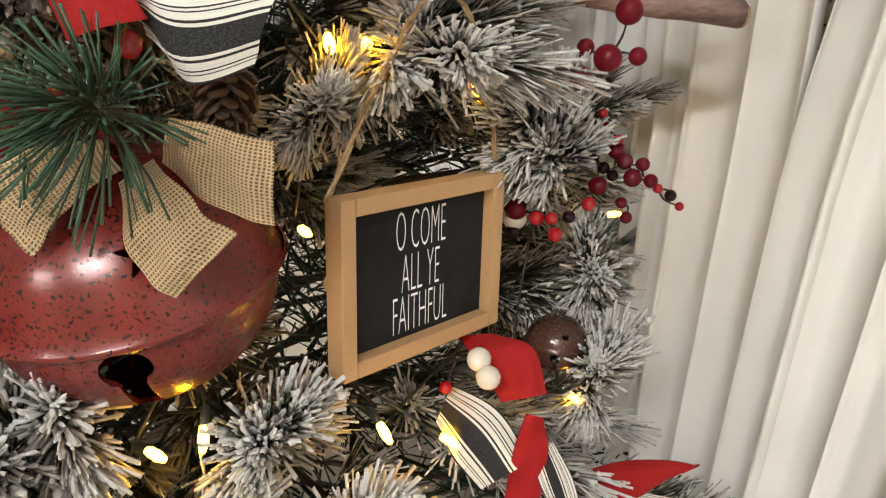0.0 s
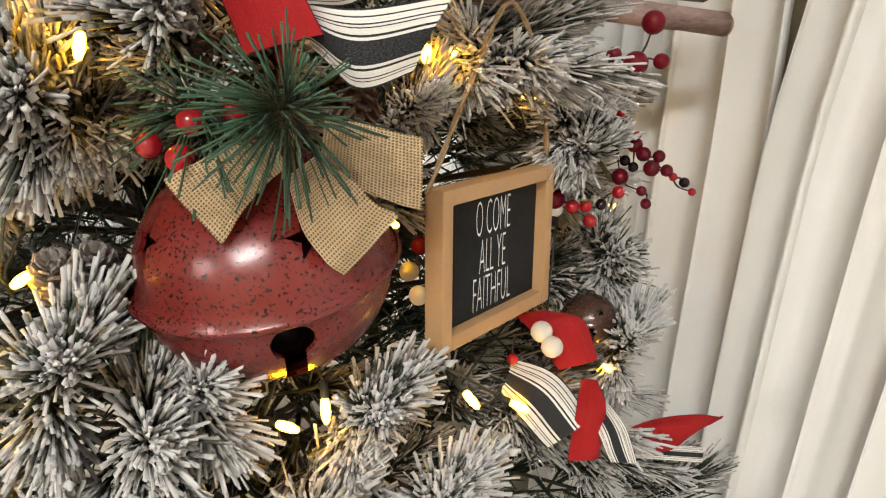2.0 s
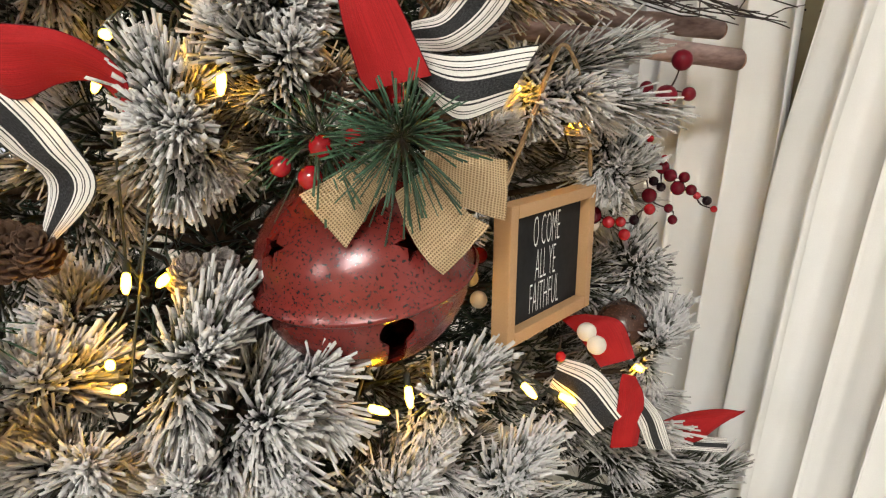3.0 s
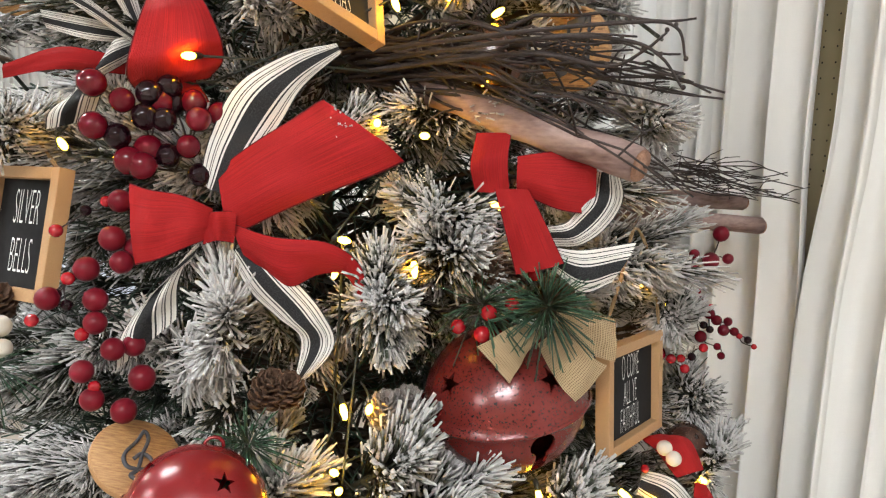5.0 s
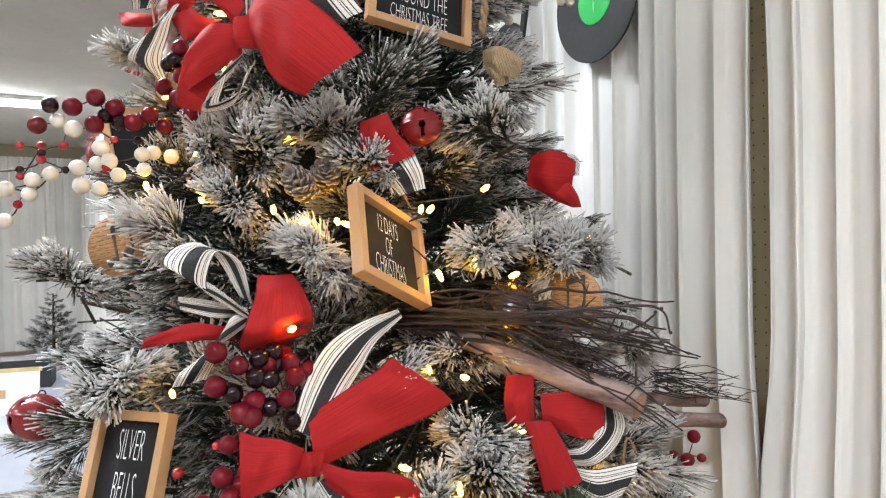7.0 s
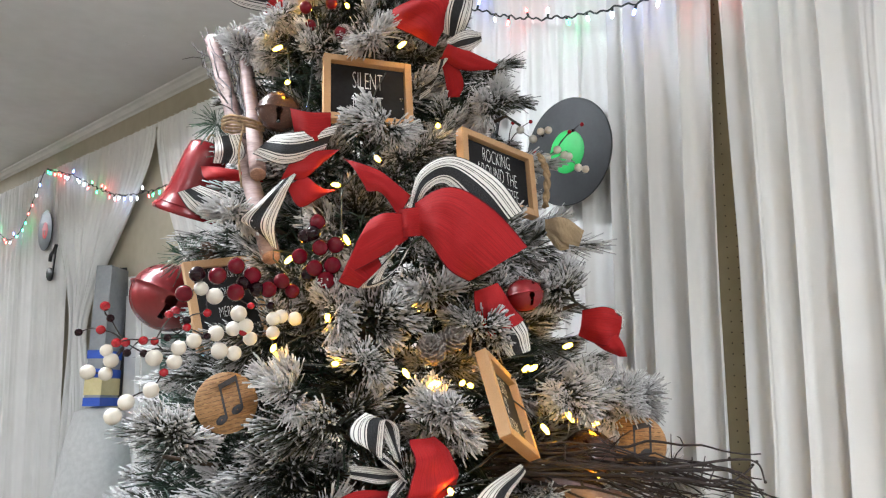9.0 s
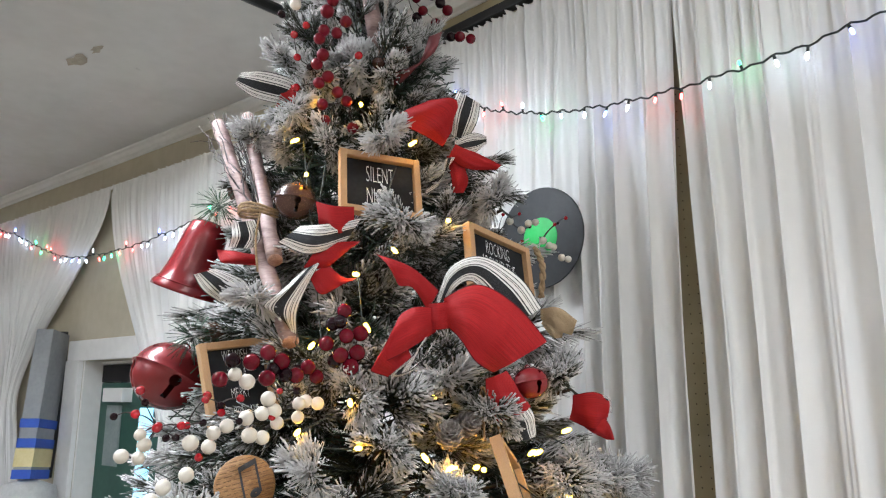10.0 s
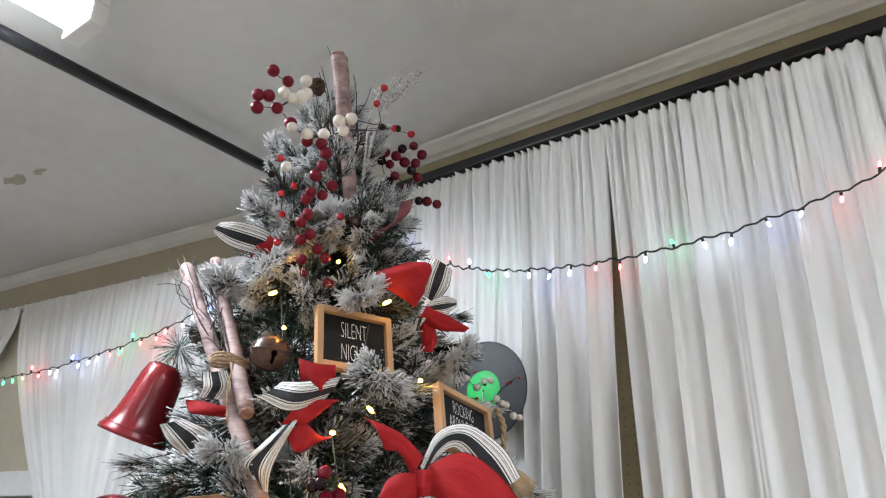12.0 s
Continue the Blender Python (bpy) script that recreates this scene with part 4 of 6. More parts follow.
def needle_tuft(m, label, seed, count, needle, spread, material, parent=None, thin=0.0006):
    """A tuft of long green needles round one point."""
    rng = np.random.RandomState(seed)
    out = []
    shoot(rng, out, np.array((0, 0, 0.0)), np.array((0, -1.0, 0.05)), 0.025, count, needle, thin, spread, 0.35, 0.008)
    verts, faces, flock = [], [], []
    for p, q, fl in out:
        k = len(verts)
        verts.extend(p)
        faces.extend(tuple(i + k for i in g) for g in q)
        flock.extend(fl)
    me = mesh("needles", verts, faces)
    me.attributes.new("flock", "FLOAT", "POINT").data.foreach_set("value", np.array(flock, dtype=np.float32))
    if parent is not None:
        return part("needles", me, material, parent, "", m)
    t = thing("pine_sprig", m, label, "pine sprig", "green pine sprigs")
    part("needles", me, material, t)
    part("twig", tube([(0, 0.05, -0.01), (0, 0.02, 0), (0, -0.01, 0)], 0.0025, 6), M_TWIG, t)
    return t


def birch_log(t, a, b, r, seed):
    rng = random.Random(seed)
    a, b = np.array(a), np.array(b)
    n = 14
    pts = [a + (b - a) * i / n + np.array([rng.uniform(-1, 1) * r * 0.08 for _ in range(3)]) for i in range(n + 1)]
    ob = part("log", tube(pts, [r * rng.uniform(0.94, 1.06) for _ in pts], 14), M_BIRCH, t, "pinkish birch bark log")
    d = (b - a) / np.linalg.norm(b - a)
    for p, s in ((a, -1), (b, 1)):
        part("cut_end", tube([p + d * s * 0.0005, p + d * s * 0.004], [r * 0.93, r * 0.86], 14), M_LOG_END, ob, "rough cut end")
    return ob


def twigs(t, starts, seed, r=0.0022):
    """Crooked twigs with small buds; starts: rows of root and tip."""
    rng = random.Random(seed)
    for a, b in starts:
        a, b = Vector(a), Vector(b)
        ln = (b - a).length
        pts = []
        for i in range(9):
            f = i / 8
            j = Vector((rng.uniform(-1, 1), rng.uniform(-1, 1), rng.uniform(-1, 1))) * ln * 0.022
            sag = Vector((0, 0, ln * 0.05 * math.sin(f * math.pi)))
            pts.append(tuple(a.lerp(b, f) + (j + sag if 0 < i else Vector())))
        ob = part("twig", tube(spline(pts, 2), np.linspace(r * rng.uniform(0.9, 1.3), r * 0.45, 17), 5), M_TWIG, t)
        for k in range(rng.randint(1, 3)):
            p = Vector(pts[rng.randint(3, 7)])
            e = p + Vector((rng.uniform(-1, 1), rng.uniform(-1, 1), rng.uniform(-0.4, 1))).normalized() * ln * rng.uniform(0.06, 0.14)
            part("side_twig", tube([tuple(p), tuple(p.lerp(e, 0.5) + Vector((0, 0, 0.004))), tuple(e)], [r * 0.55, r * 0.45, r * 0.35], 5), M_TWIG, ob)


def music_disc(m, r, label, clef=False):
    t = thing("music_disc", m, label, "wooden ornament", "wooden music discs")
    part("slice", lathe([(0.001, -0.004), (r * 0.98, -0.004), (r, -0.002), (r, 0.002), (r * 0.98, 0.004), (0.001, 0.004)], 48), M_WOOD_DISC, t, "", Matrix.Rotation(radians(90), 4, "X"))
    if not clef:
        rng = random.Random(int(r * 1000))
        for i in range(13):
            z = -r * 0.86 + i * r * 0.143
            half = math.sqrt(max(0, (r * 0.93) ** 2 - z * z))
            x = -half
            while x < half - r * 0.1:
                wdt = min(rng.uniform(0.12, 0.3) * r, half - x)
                part("score_line", box(wdt, 0.0006, r * 0.028, 0, (x + wdt / 2, -0.0043, z)), M_INK_FADED, t, "faded printed music line")
                x += wdt + r * rng.uniform(0.05, 0.12)
        for x in (-0.24, 0.3):
            head = part("note_head", lathe([(0.001, 0), (r * 0.17, 0), (r * 0.16, 0.0012), (0.001, 0.0014)], 20), M_INK, t, "dark note head", pose(r * x, -0.0046, -r * 0.5 + r * 0.2 * (x > 0)) @ pose(0, 0, 0, 90, 0, 0) @ pose(0, 0, 0, 0, 0, 25) @ Matrix.Diagonal((1.2, 0.8, 1, 1)))
        part("note_stem", box(r * 0.07, 0.0014, r * 1.05, 0, (-r * 0.08, -0.0054, r * 0.03)), M_INK, t)
        part("note_stem", box(r * 0.07, 0.0014, r * 1.0, 0, (r * 0.47, -0.0054, r * 0.2)), M_INK, t)
        part("note_beam", outline([(-r * 0.12, r * 0.45), (r * 0.505, r * 0.62), (r * 0.505, r * 0.8), (-r * 0.12, r * 0.63)], 0.0008), M_INK, t, "dark beam of the note", pose(0, -0.0056, 0))
    else:
        pts = [(0.1, -0.75), (-0.2, -0.6), (0.0, -0.4), (0.1, 0.1), (0.25, 0.6), (0.1, 0.85), (-0.1, 0.5), (-0.45, 0.0), (-0.3, -0.35), (0.25, -0.35), (0.4, -0.05), (0.1, 0.12), (-0.15, -0.08)]
        part("clef", tube(spline([(x * r * 0.7, -0.005, z * r * 0.8) for x, z in pts], 6), r * 0.045, 6), M_INK, t, "burnt treble clef")
    keep_clear(*m.translation, r * 1.1)
    return t


M_INK_FADED = grainy("faded brown print", (0.14, 0.075, 0.03), (0.24, 0.13, 0.06), 40, 0.7, relief=0.05)

# ---- signs ----
sign((-0.004, 0.4815, 1.054), (0.1, 0.1, -0.018), (0.0, 0.015, 0.1), 0.166, 0.13,
     [("O COME", 0.03, 0.045, 0.3), ("ALL YE", -0.003, 0.045, 0.3), ("FAITHFUL", -0.035, 0.045, 0.3)], "square oak-framed black sign with white carol words")
sign((-0.357, 0.452, 1.545), (0.1, 0.09, -0.055), (-0.01, 0.056, 0.11), 0.142, 0.13,
     [("12 DAYS", 0.031, 0.04, 0.3), ("OF", 0.0, 0.04, 0.3), ("CHRISTMAS", -0.032, 0.04, 0.3)], "oak-framed black sign with white carol words, tilted")
sign((-0.689, 0.478, 1.275), (0.113, -0.082, 0.004), (0.015, 0.035, 0.119), 0.124, 0.14,
     [("SILVER", 0.026, 0.056, 0.28), ("BELLS", -0.026, 0.056, 0.28)], "upright oak-framed black sign with white carol words")
sign((-0.495, 0.68, 2.068), (0.15, -0.02, -0.006), (0.01, 0.035, 0.12), 0.156, 0.132,
     [("SILENT", 0.022, 0.052, 0.34), ("NIGHT", -0.026, 0.052, 0.34)], "oak-framed black sign half hidden by a snowy tip")
sign((-0.286, 0.598, 1.922), (0.155, 0.035, -0.028), (0.0, 0.03, 0.11), 0.168, 0.126,
     [("ROCKING", 0.03, 0.04, 0.36), ("AROUND THE", -0.002, 0.04, 0.36), ("CHRISTMAS TREE", -0.034, 0.036, 0.34)], "wide oak-framed black sign with white carol words")
sign(facing(-0.712, 0.769, 1.706, -11.4, 1.4) @ pose(0, 0, 0, -12, -8, 20), None, None, 0.125, 0.15,
     [("WE WISH", 0.05, 0.026, 0.42), ("YOU A", 0.017, 0.026, 0.42), ("MERRY", -0.016, 0.026, 0.42), ("CHRISTMAS", -0.049, 0.026, 0.42)], "upright oak-framed black sign behind berry stems")
twine([(-0.066, 0.437, 1.125), (-0.03, 0.47, 1.2), (0.01, 0.53, 1.25), (0.045, 0.55, 1.19), (0.052, 0.538, 1.12)])
twine([(-0.418, 0.45, 1.62), (-0.37, 0.53, 1.70), (-0.31, 0.545, 1.59)])
twine([(-0.33, 0.50, 1.49), (-0.335, 0.53, 1.47), (-0.37, 0.52, 1.45)])
twine([(-0.735, 0.53, 1.33), (-0.70, 0.54, 1.38), (-0.64, 0.475, 1.335)])
twine([(-0.19, 0.615, 1.97), (-0.185, 0.60, 1.93), (-0.19, 0.60, 1.87)], 0.004)

# ---- jingle bells and bell ----
jingle_bell(pose(-0.182, 0.403, 1.092, 0, 0, 14) @ pose(0, 0, 0, 0, -6, 0), 0.088, M_BELL, "large speckled red metal jingle bell with burlap bow")
jingle_bell(facing(-0.795, 0.99, 1.722, -6.5, 1.8) @ pose(0, 0, 0, -5, 28, 12), 0.07, M_BELL_DARK, "large dark red metal jingle bell, tilted")
jingle_bell(pose(-0.309, 0.478, 1.707, 0, 0, -8) @ pose(0, 0, 0, -10, -6, 0), 0.029, M_BELL_RED, "small red metal jingle bell on a ribbon")
jingle_bell(pose(-0.635, 0.745, 2.035, 0, 0, -10) @ pose(0, 0, 0, 0, 5, 0), 0.038, M_BELL_BROWN, "small rusty brown metal jingle bell")
jingle_bell(facing(-0.477, 0.248, 1.078, 14.2, -30.9) @ pose(0, 0, 0, 8, 20, 0), 0.058, M_BELL_RED, "large worn red enamel jingle bell")
jingle_bell(facing(0.122, 0.574, 0.926, -11.8, -33.1) @ pose(0, 0, 0, 20, 0, 0), 0.03, M_BELL_BROWN, "small rusty brown metal jingle bell")
jingle_bell(facing(-0.181, 0.503, 1.455, -12.3, 0.9) @ pose(0, 0, 0, 10, 10, 30), 0.042, M_BELL_BROWN, "rusty brown metal jingle bell among twigs")
jingle_bell(facing(-0.832, 0.607, 1.317, 15.2, -13.3) @ pose(0, 0, 0, 5, 10, 30), 0.036, M_BELL_DARK, "dark red metal jingle bell with pine sprig")


keep_clear(-0.85, 0.84, 1.71, 0.11)
keep_clear(-0.89, 0.72, 1.70, 0.1)


def hand_bell(m, r, length, label):
    t = thing("bell", m, label, "bell")
    prof = [(0.001, 0), (r * 0.34, -0.002), (r * 0.54, -length * 0.06), (r * 0.62, -length * 0.2), (r * 0.7, -length * 0.5), (r * 0.77, -length * 0.72), (r * 0.86, -length * 0.86), (r, -length * 0.95), (r * 1.01, -length), (r * 0.95, -length), (r * 0.8, -length * 0.86), (r * 0.7, -length * 0.68), (r * 0.5, -length * 0.3), (0.001, -length * 0.1)]
    part("bell_body", lathe(prof, 56), M_BELL_RED, t)
    part("ring", lathe([(r * 0.9, -length * 0.87), (r * 0.93, -length * 0.885), (r * 0.9, -length * 0.9)], 48), M_BELL_RED, t)
    part("clapper", ball(r * 0.22), M_BLACK_METAL, t, "", pose(0, 0, -length * 0.9))
    part("hanger", tube([(0.008 * math.cos(k * 0.55), 0, 0.004 + 0.012 * math.sin(k * 0.55)) for k in range(7)], 0.0022, 6), M_TWINE, t)
    keep_clear(*(m @ Vector((0, 0, -length * 0.5))), r * 1.1)
    return t


hand_bell(facing(-0.712, 1.1, 2.062, -13.0, 12.2) @ pose(0, 0, 0, -2, 17, 0), 0.073, 0.166, "large worn red metal bell, tilted on a bough")
keep_clear(-0.765, 0.99, 1.97, 0.1)
keep_clear(-0.8, 0.86, 1.93, 0.09)

# ---- bows ----
bow(facing(-0.452, 0.395, 1.300, 7.2, -11.1), "large bow of red and striped ribbon with long tails", [
    ("loop", "r", [(-13, 13, 25, 95, 33, 0), (38, 39, 45, 105, 36, 10), (84, 59, 55, 118, 40, 10), (124, 77, 50, 142, 49, 0)]),
    ("loop", "r", [(-22, -4, 25, 90, 13, 0), (-47, -2, 35, 92, 24, 5), (-73, -4, 35, 92, 32, 5), (-94, -2, 25, 90, 38, 0)]),
    ("knot", "r", [(-30, -10, 25, 80, 15, 0), (-16, -8, 36, 80, 14, 0), (-2, -10, 25, 80, 15, 0)]),
    ("tail", "r", [(-2, -21, 22, 110, 17, 0), (38, -45, 34, 100, 26, 20), (78, -45, 36, 70, 19, 30), (106, -59, 30, 20, 10, 30), (115, -89, 22, 10, 2, 30)]),
    ("tail", "s", [(-19, 25, 15, 150, 17, 0), (1, 67, 25, 150, 24, 0), (27, 107, 30, 140, 27, 0), (61, 138, 25, 120, 17, 0), (106, 162, 15, 110, 6, 0)]),
    ("tail", "s", [(-39, -29, 15, 60, 13, 0), (-64, -52, 24, 45, 27, 0), (-84, -83, 22, 40, 35, 0), (-91, -117, 10, 38, 38, 0)]),
    ("tail", "s", [(1, -29, 10, 20, 13, 0), (27, -66, 18, 15, 22, 10), (54, -100, 22, 0, 23, 10), (68, -129, 18, -20, 17, 10), (44, -171, 8, -40, 2, 0)])])
bow(facing(-0.530, 0.423, 1.465, 12.7, 1.7), "bow of striped and red ribbon above berries", [
    ("loop", "s", [(-8, 3, 18, 120, 8, 0), (-45, 31, 36, 130, 22, 0), (-79, 53, 46, 150, 26, 0), (-64, 83, 30, 170, 22, 0), (-31, 73, 8, 150, 24, 0), (-8, 20, 2, 140, 11, 0)]),
    ("tail", "s", [(-6, -0, 14, 100, 7, 0), (-39, -18, 24, 60, 19, 0), (-62, -48, 24, 25, 25, 0), (-74, -74, 12, 12, 21, 0)]),
    ("tail", "s", [(-6, 6, 10, 120, 6, 0), (-48, 12, 16, 110, 11, 0), (-84, 20, 8, 100, 8, 0)]),
    ("loop", "r", [(28, 49, 8, 0, 21, 0), (29, 28, 34, 0, 30, 0), (27, -0, 44, 5, 40, 0), (24, -22, 34, 8, 44, 0), (20, -37, 10, 8, 35, 0)]),
    ("tail", "r", [(-20, -21, 6, 80, 8, 0), (-73, -14, 12, 80, 10, 0), (-123, -26, 0, 80, 6, 0)]),
    ("tail", "r", [(14, -33, 2, 0, 27, 0), (25, -48, 0, 0, 25, 0), (34, -56, -8, 0, 20, 0)])])
bow(facing(-0.175, 0.404, 1.339, -14.3, -7.9), "bow of red and striped ribbon above the large bell", [
    ("loop", "r", [(-22, 39, 5, 0, 18, 0), (-25, 6, 22, 0, 19, 0), (-22, -22, 10, 0, 18, 0)]),
    ("loop", "r", [(3, -3, 20, 90, 18, 0), (45, -9, 30, 90, 29, 0), (81, -12, 18, 90, 31, 0)]),
    ("tail", "r", [(-2, -18, 26, 0, 17, 0), (12, -54, 34, 15, 20, 0), (28, -98, 26, 15, 25, 0)]),
    ("loop", "s", [(92, -0, 8, 0, 13, 0), (88, -33, 18, 0, 19, 0), (63, -61, 12, -60, 14, 0), (36, -66, 6, -80, 10, 0)]),
    ("tail", "s", [(39, -88, 10, 100, 13, 0), (72, -99, 22, 85, 22, 0), (112, -90, 16, 62, 24, 0)])])
bow(facing(0.063, 0.495, 0.954, -6.9, -35.5), "bow of red and striped ribbon on a low bough", [
    ("loop", "r", [(-25, 25, 2, 10, 14, 0), (-1, 12, 14, 12, 26, 0), (19, -24, 8, 15, 19, 0)]),
    ("loop", "s", [(-47, -34, 6, 70, 17, 0), (-19, -54, 24, 50, 26, 0), (7, -85, 16, 35, 24, 0)]),
    ("tail", "r", [(28, -37, 12, -10, 7, 0), (26, -66, 22, 0, 14, 0), (21, -109, 6, 5, 14, 0)]),
    ("tail", "s", [(35, -59, 8, 10, 10, 0), (47, -85, 16, 5, 14, 0), (58, -111, 5, 0, 12, 0)])])
bow(facing(0.192, 0.490, 0.834, -21.2, -42.2), "red ribbon tail with a striped edge on a low bough", [
    ("tail", "r", [(-61, -18, 0, 80, 6, 0), (-26, -6, 16, 75, 17, 0), (10, 3, 18, 60, 23, 0), (33, 14, 10, 40, 17, 0), (42, 23, 2, 30, 7, 0)]),
    ("tail", "s", [(-61, -26, 4, 80, 7, 0), (-15, -20, 8, 85, 8, 0), (31, -15, 4, 90, 8, 0)])])
bow(facing(-0.078, 0.601, 1.650, -22.7, 3.1), "red gauze bow with a striped edge", [
    ("loop", "r", [(-37, 14, 4, 80, 24, 0), (0, 9, 22, 85, 35, 0), (34, 5, 6, 80, 28, 0)]),
    ("tail", "r", [(0, -7, 10, 20, 24, 0), (21, -31, 12, 10, 19, 0), (38, -47, 5, 0, 7, 0)]),
    ("loop", "s", [(0, 34, 2, 90, 7, 0), (33, 27, 4, 45, 8, 0), (34, 3, 4, 0, 8, 0)])])
bow(facing(-0.335, 0.475, 1.680, -11.7, 5.4), "short red and striped ribbon below a small bell", [
    ("loop", "r", [(-39, 39, 2, 20, 20, 0), (-30, 6, 16, 20, 28, 0), (-10, -23, 16, 25, 31, 0)]),
    ("tail", "s", [(-11, -22, 14, 25, 31, 0), (3, -41, 14, 20, 25, 0), (12, -61, 8, 15, 19, 0)])])
bow(facing(-0.520, 0.405, 1.800, -26.9, 7.2), "large bow of red ribbon over striped loops", [
    ("loop", "r", [(5, 5, 28, 95, 19, 0), (40, 3, 50, 75, 42, 0), (73, -22, 58, 55, 48, 0), (110, -57, 46, 30, 44, 0)]),
    ("loop", "r", [(-7, -6, 26, 90, 17, 0), (-46, -20, 42, 80, 31, 0), (-79, -43, 40, 60, 36, 0), (-58, -73, 22, 40, 22, 0)]),
    ("knot", "r", [(-19, -2, 24, 85, 19, 0), (-3, -1, 36, 85, 19, 0), (13, 1, 26, 85, 20, 0)]),
    ("loop", "s", [(-13, -24, 15, 60, 9, 0), (-40, -56, 30, 50, 20, 0), (-57, -81, 22, 20, 14, 0), (-30, -68, 6, 50, 16, 0), (-7, -34, 2, 60, 8, 0)]),
    ("loop", "s", [(-3, 11, 12, 110, 11, 0), (15, 52, 26, 100, 16, 0), (49, 66, 30, 70, 19, 0), (88, 38, 32, 40, 28, 0), (120, -2, 26, 30, 28, 0)]),
    ("tail", "r", [(-11, 21, 16, 60, 16, 0), (-40, 52, 22, 90, 14, 0), (-68, 62, 16, 110, 20, 0), (-82, 80, 5, 150, 16, 0)])])
bow(facing(-0.633, 0.604, 1.934, -17.1, 13.0), "twisted bow of red and striped ribbon", [
    ("loop", "r", [(-8, 45, 4, 100, 20, 0), (22, 36, 20, 100, 23, 0), (51, 43, 8, 90, 16, 0)]),
    ("loop", "s", [(-51, 9, 8, 40, 23, 0), (-4, 4, 24, 60, 30, 0), (51, 20, 10, 60, 25, 0)]),
    ("loop", "r", [(-15, -25, 10, 60, 23, 0), (30, -20, 16, 50, 29, 0), (56, -4, 6, 40, 11, 0)]),
    ("tail", "r", [(-3, -47, 10, 30, 18, 0), (21, -72, 16, 40, 23, 0), (51, -63, 8, 30, 9, 0)]),
    ("tail", "s", [(-13, -40, 14, 30, 16, 0), (-40, -76, 24, 20, 25, 0), (-60, -112, 26, -10, 27, 0), (-44, -145, 8, -60, 23, 0)])])
bow(facing(-0.735, 0.800, 1.930, -10.2, 11.2), "red and striped ribbon tied beside a red bell", [
    ("loop", "r", [(-8, 12, 8, 0, 16, 0), (24, -2, 26, 10, 40, 0), (46, -12, 16, 0, 38, 0)]),
    ("tail", "s", [(-41, -28, 12, 20, 20, 0), (-6, -51, 20, 15, 38, 0), (16, -76, 8, 10, 30, 0)]),
    ("loop", "s", [(19, 66, 5, 10, 22, 0), (26, 39, 12, 0, 26, 0), (19, 18, 5, 0, 22, 0)])])
bow(facing(-0.374, 0.634, 2.169, -35.1, 18.1), "bow of red ribbon with striped points", [
    ("loop", "r", [(-3, -2, 10, 60, 17, 0), (-11, 32, 24, 40, 43, 0), (-38, 50, 24, 30, 50, 0), (-63, 62, 8, 20, 34, 0)]),
    ("loop", "s", [(17, -0, 5, 150, 16, 0), (29, 40, 16, 150, 29, 0), (40, 75, 8, 150, 25, 0)]),
    ("loop", "s", [(11, -17, 8, 90, 11, 0), (46, -11, 16, 90, 19, 0), (72, -6, 6, 90, 7, 0)]),
    ("tail", "r", [(6, -23, 12, 60, 16, 0), (46, -46, 18, 50, 18, 0), (94, -59, 8, 40, 7, 0)]),
    ("loop", "s", [(3, -34, 8, 30, 14, 0), (-10, -68, 16, 60, 23, 0), (-42, -87, 8, 70, 21, 0)]),
    ("tail", "r", [(8, -34, 4, 0, 14, 0), (19, -80, 8, 0, 16, 0), (15, -105, 4, 0, 11, 0)])])
bow(facing(-0.700, 0.900, 2.340, -18.4, 23.0), "short striped ribbon with red lining", [
    ("tail", "s", [(-19, -15, 5, 62, 14, 0), (23, -24, 14, 70, 29, 0), (77, -34, 10, 70, 29, 0), (110, -46, 2, 70, 17, 0)]),
    ("loop", "r", [(65, -49, 12, 70, 24, 0), (107, -40, 18, 70, 31, 0), (128, -46, 4, 60, 19, 0)])])
bow(facing(-0.152, 0.356, 1.182, -1.1, -17.5), "tan burlap ribbon bow on a large bell", [
    ("petal", "b", [(-10, 2, 2, -60, 9, 0), (-28, -6, 18, -58, 15, 0), (-43, -18, 26, -52, 19, 0), (-57, -30, 26, -50, 24, 0)]),
    ("petal", "b", [(2, -6, 2, 35, 11, 0), (17, -27, 20, 42, 20, 0), (29, -43, 24, 45, 22, 0), (42, -53, 20, 46, 24, 0)]),
    ("petal", "b", [(15, 10, -6, 80, 12, 0), (36, -0, 2, 84, 19, 0), (58, -8, 6, 86, 21, 0), (74, -12, 4, 88, 22, 0)])], "bow", "burlap bows")
bow(facing(-0.162, 0.589, 1.826, -37.2, 6.5), "small curled burlap ribbon end", [
    ("petal", "b", [(-31, 13, 2, 90, 10, 0), (0, 4, 14, 80, 21, 0), (32, -14, 4, 70, 15, 0)]), ("petal", "b", [(-26, 2, 0, 60, 8, 0), (-5, -19, 8, 70, 13, 0), (10, -24, 0, 80, 8, 0)])], "bow", "burlap bows")
bow(facing(-0.430, 0.800, 2.400, -29.7, 24.7), "maroon strap set with small dark bells", [
    ("strap", "m", [(103, 42, 12, 20, 15, 0), (84, -6, 20, 30, 17, 0), (39, -41, 20, 60, 17, 0), (-13, -57, 14, 80, 15, 0)])], "bell strap", "bell straps")
for q in ((-0.40, 0.79, 2.405), (-0.425, 0.775, 2.375), (-0.465, 0.77, 2.36), (-0.385, 0.80, 2.43)):
    jingle_bell(pose(*q, 20, 0, -37), 0.014, M_BELL_BROWN, "tiny dark bell on a maroon strap")

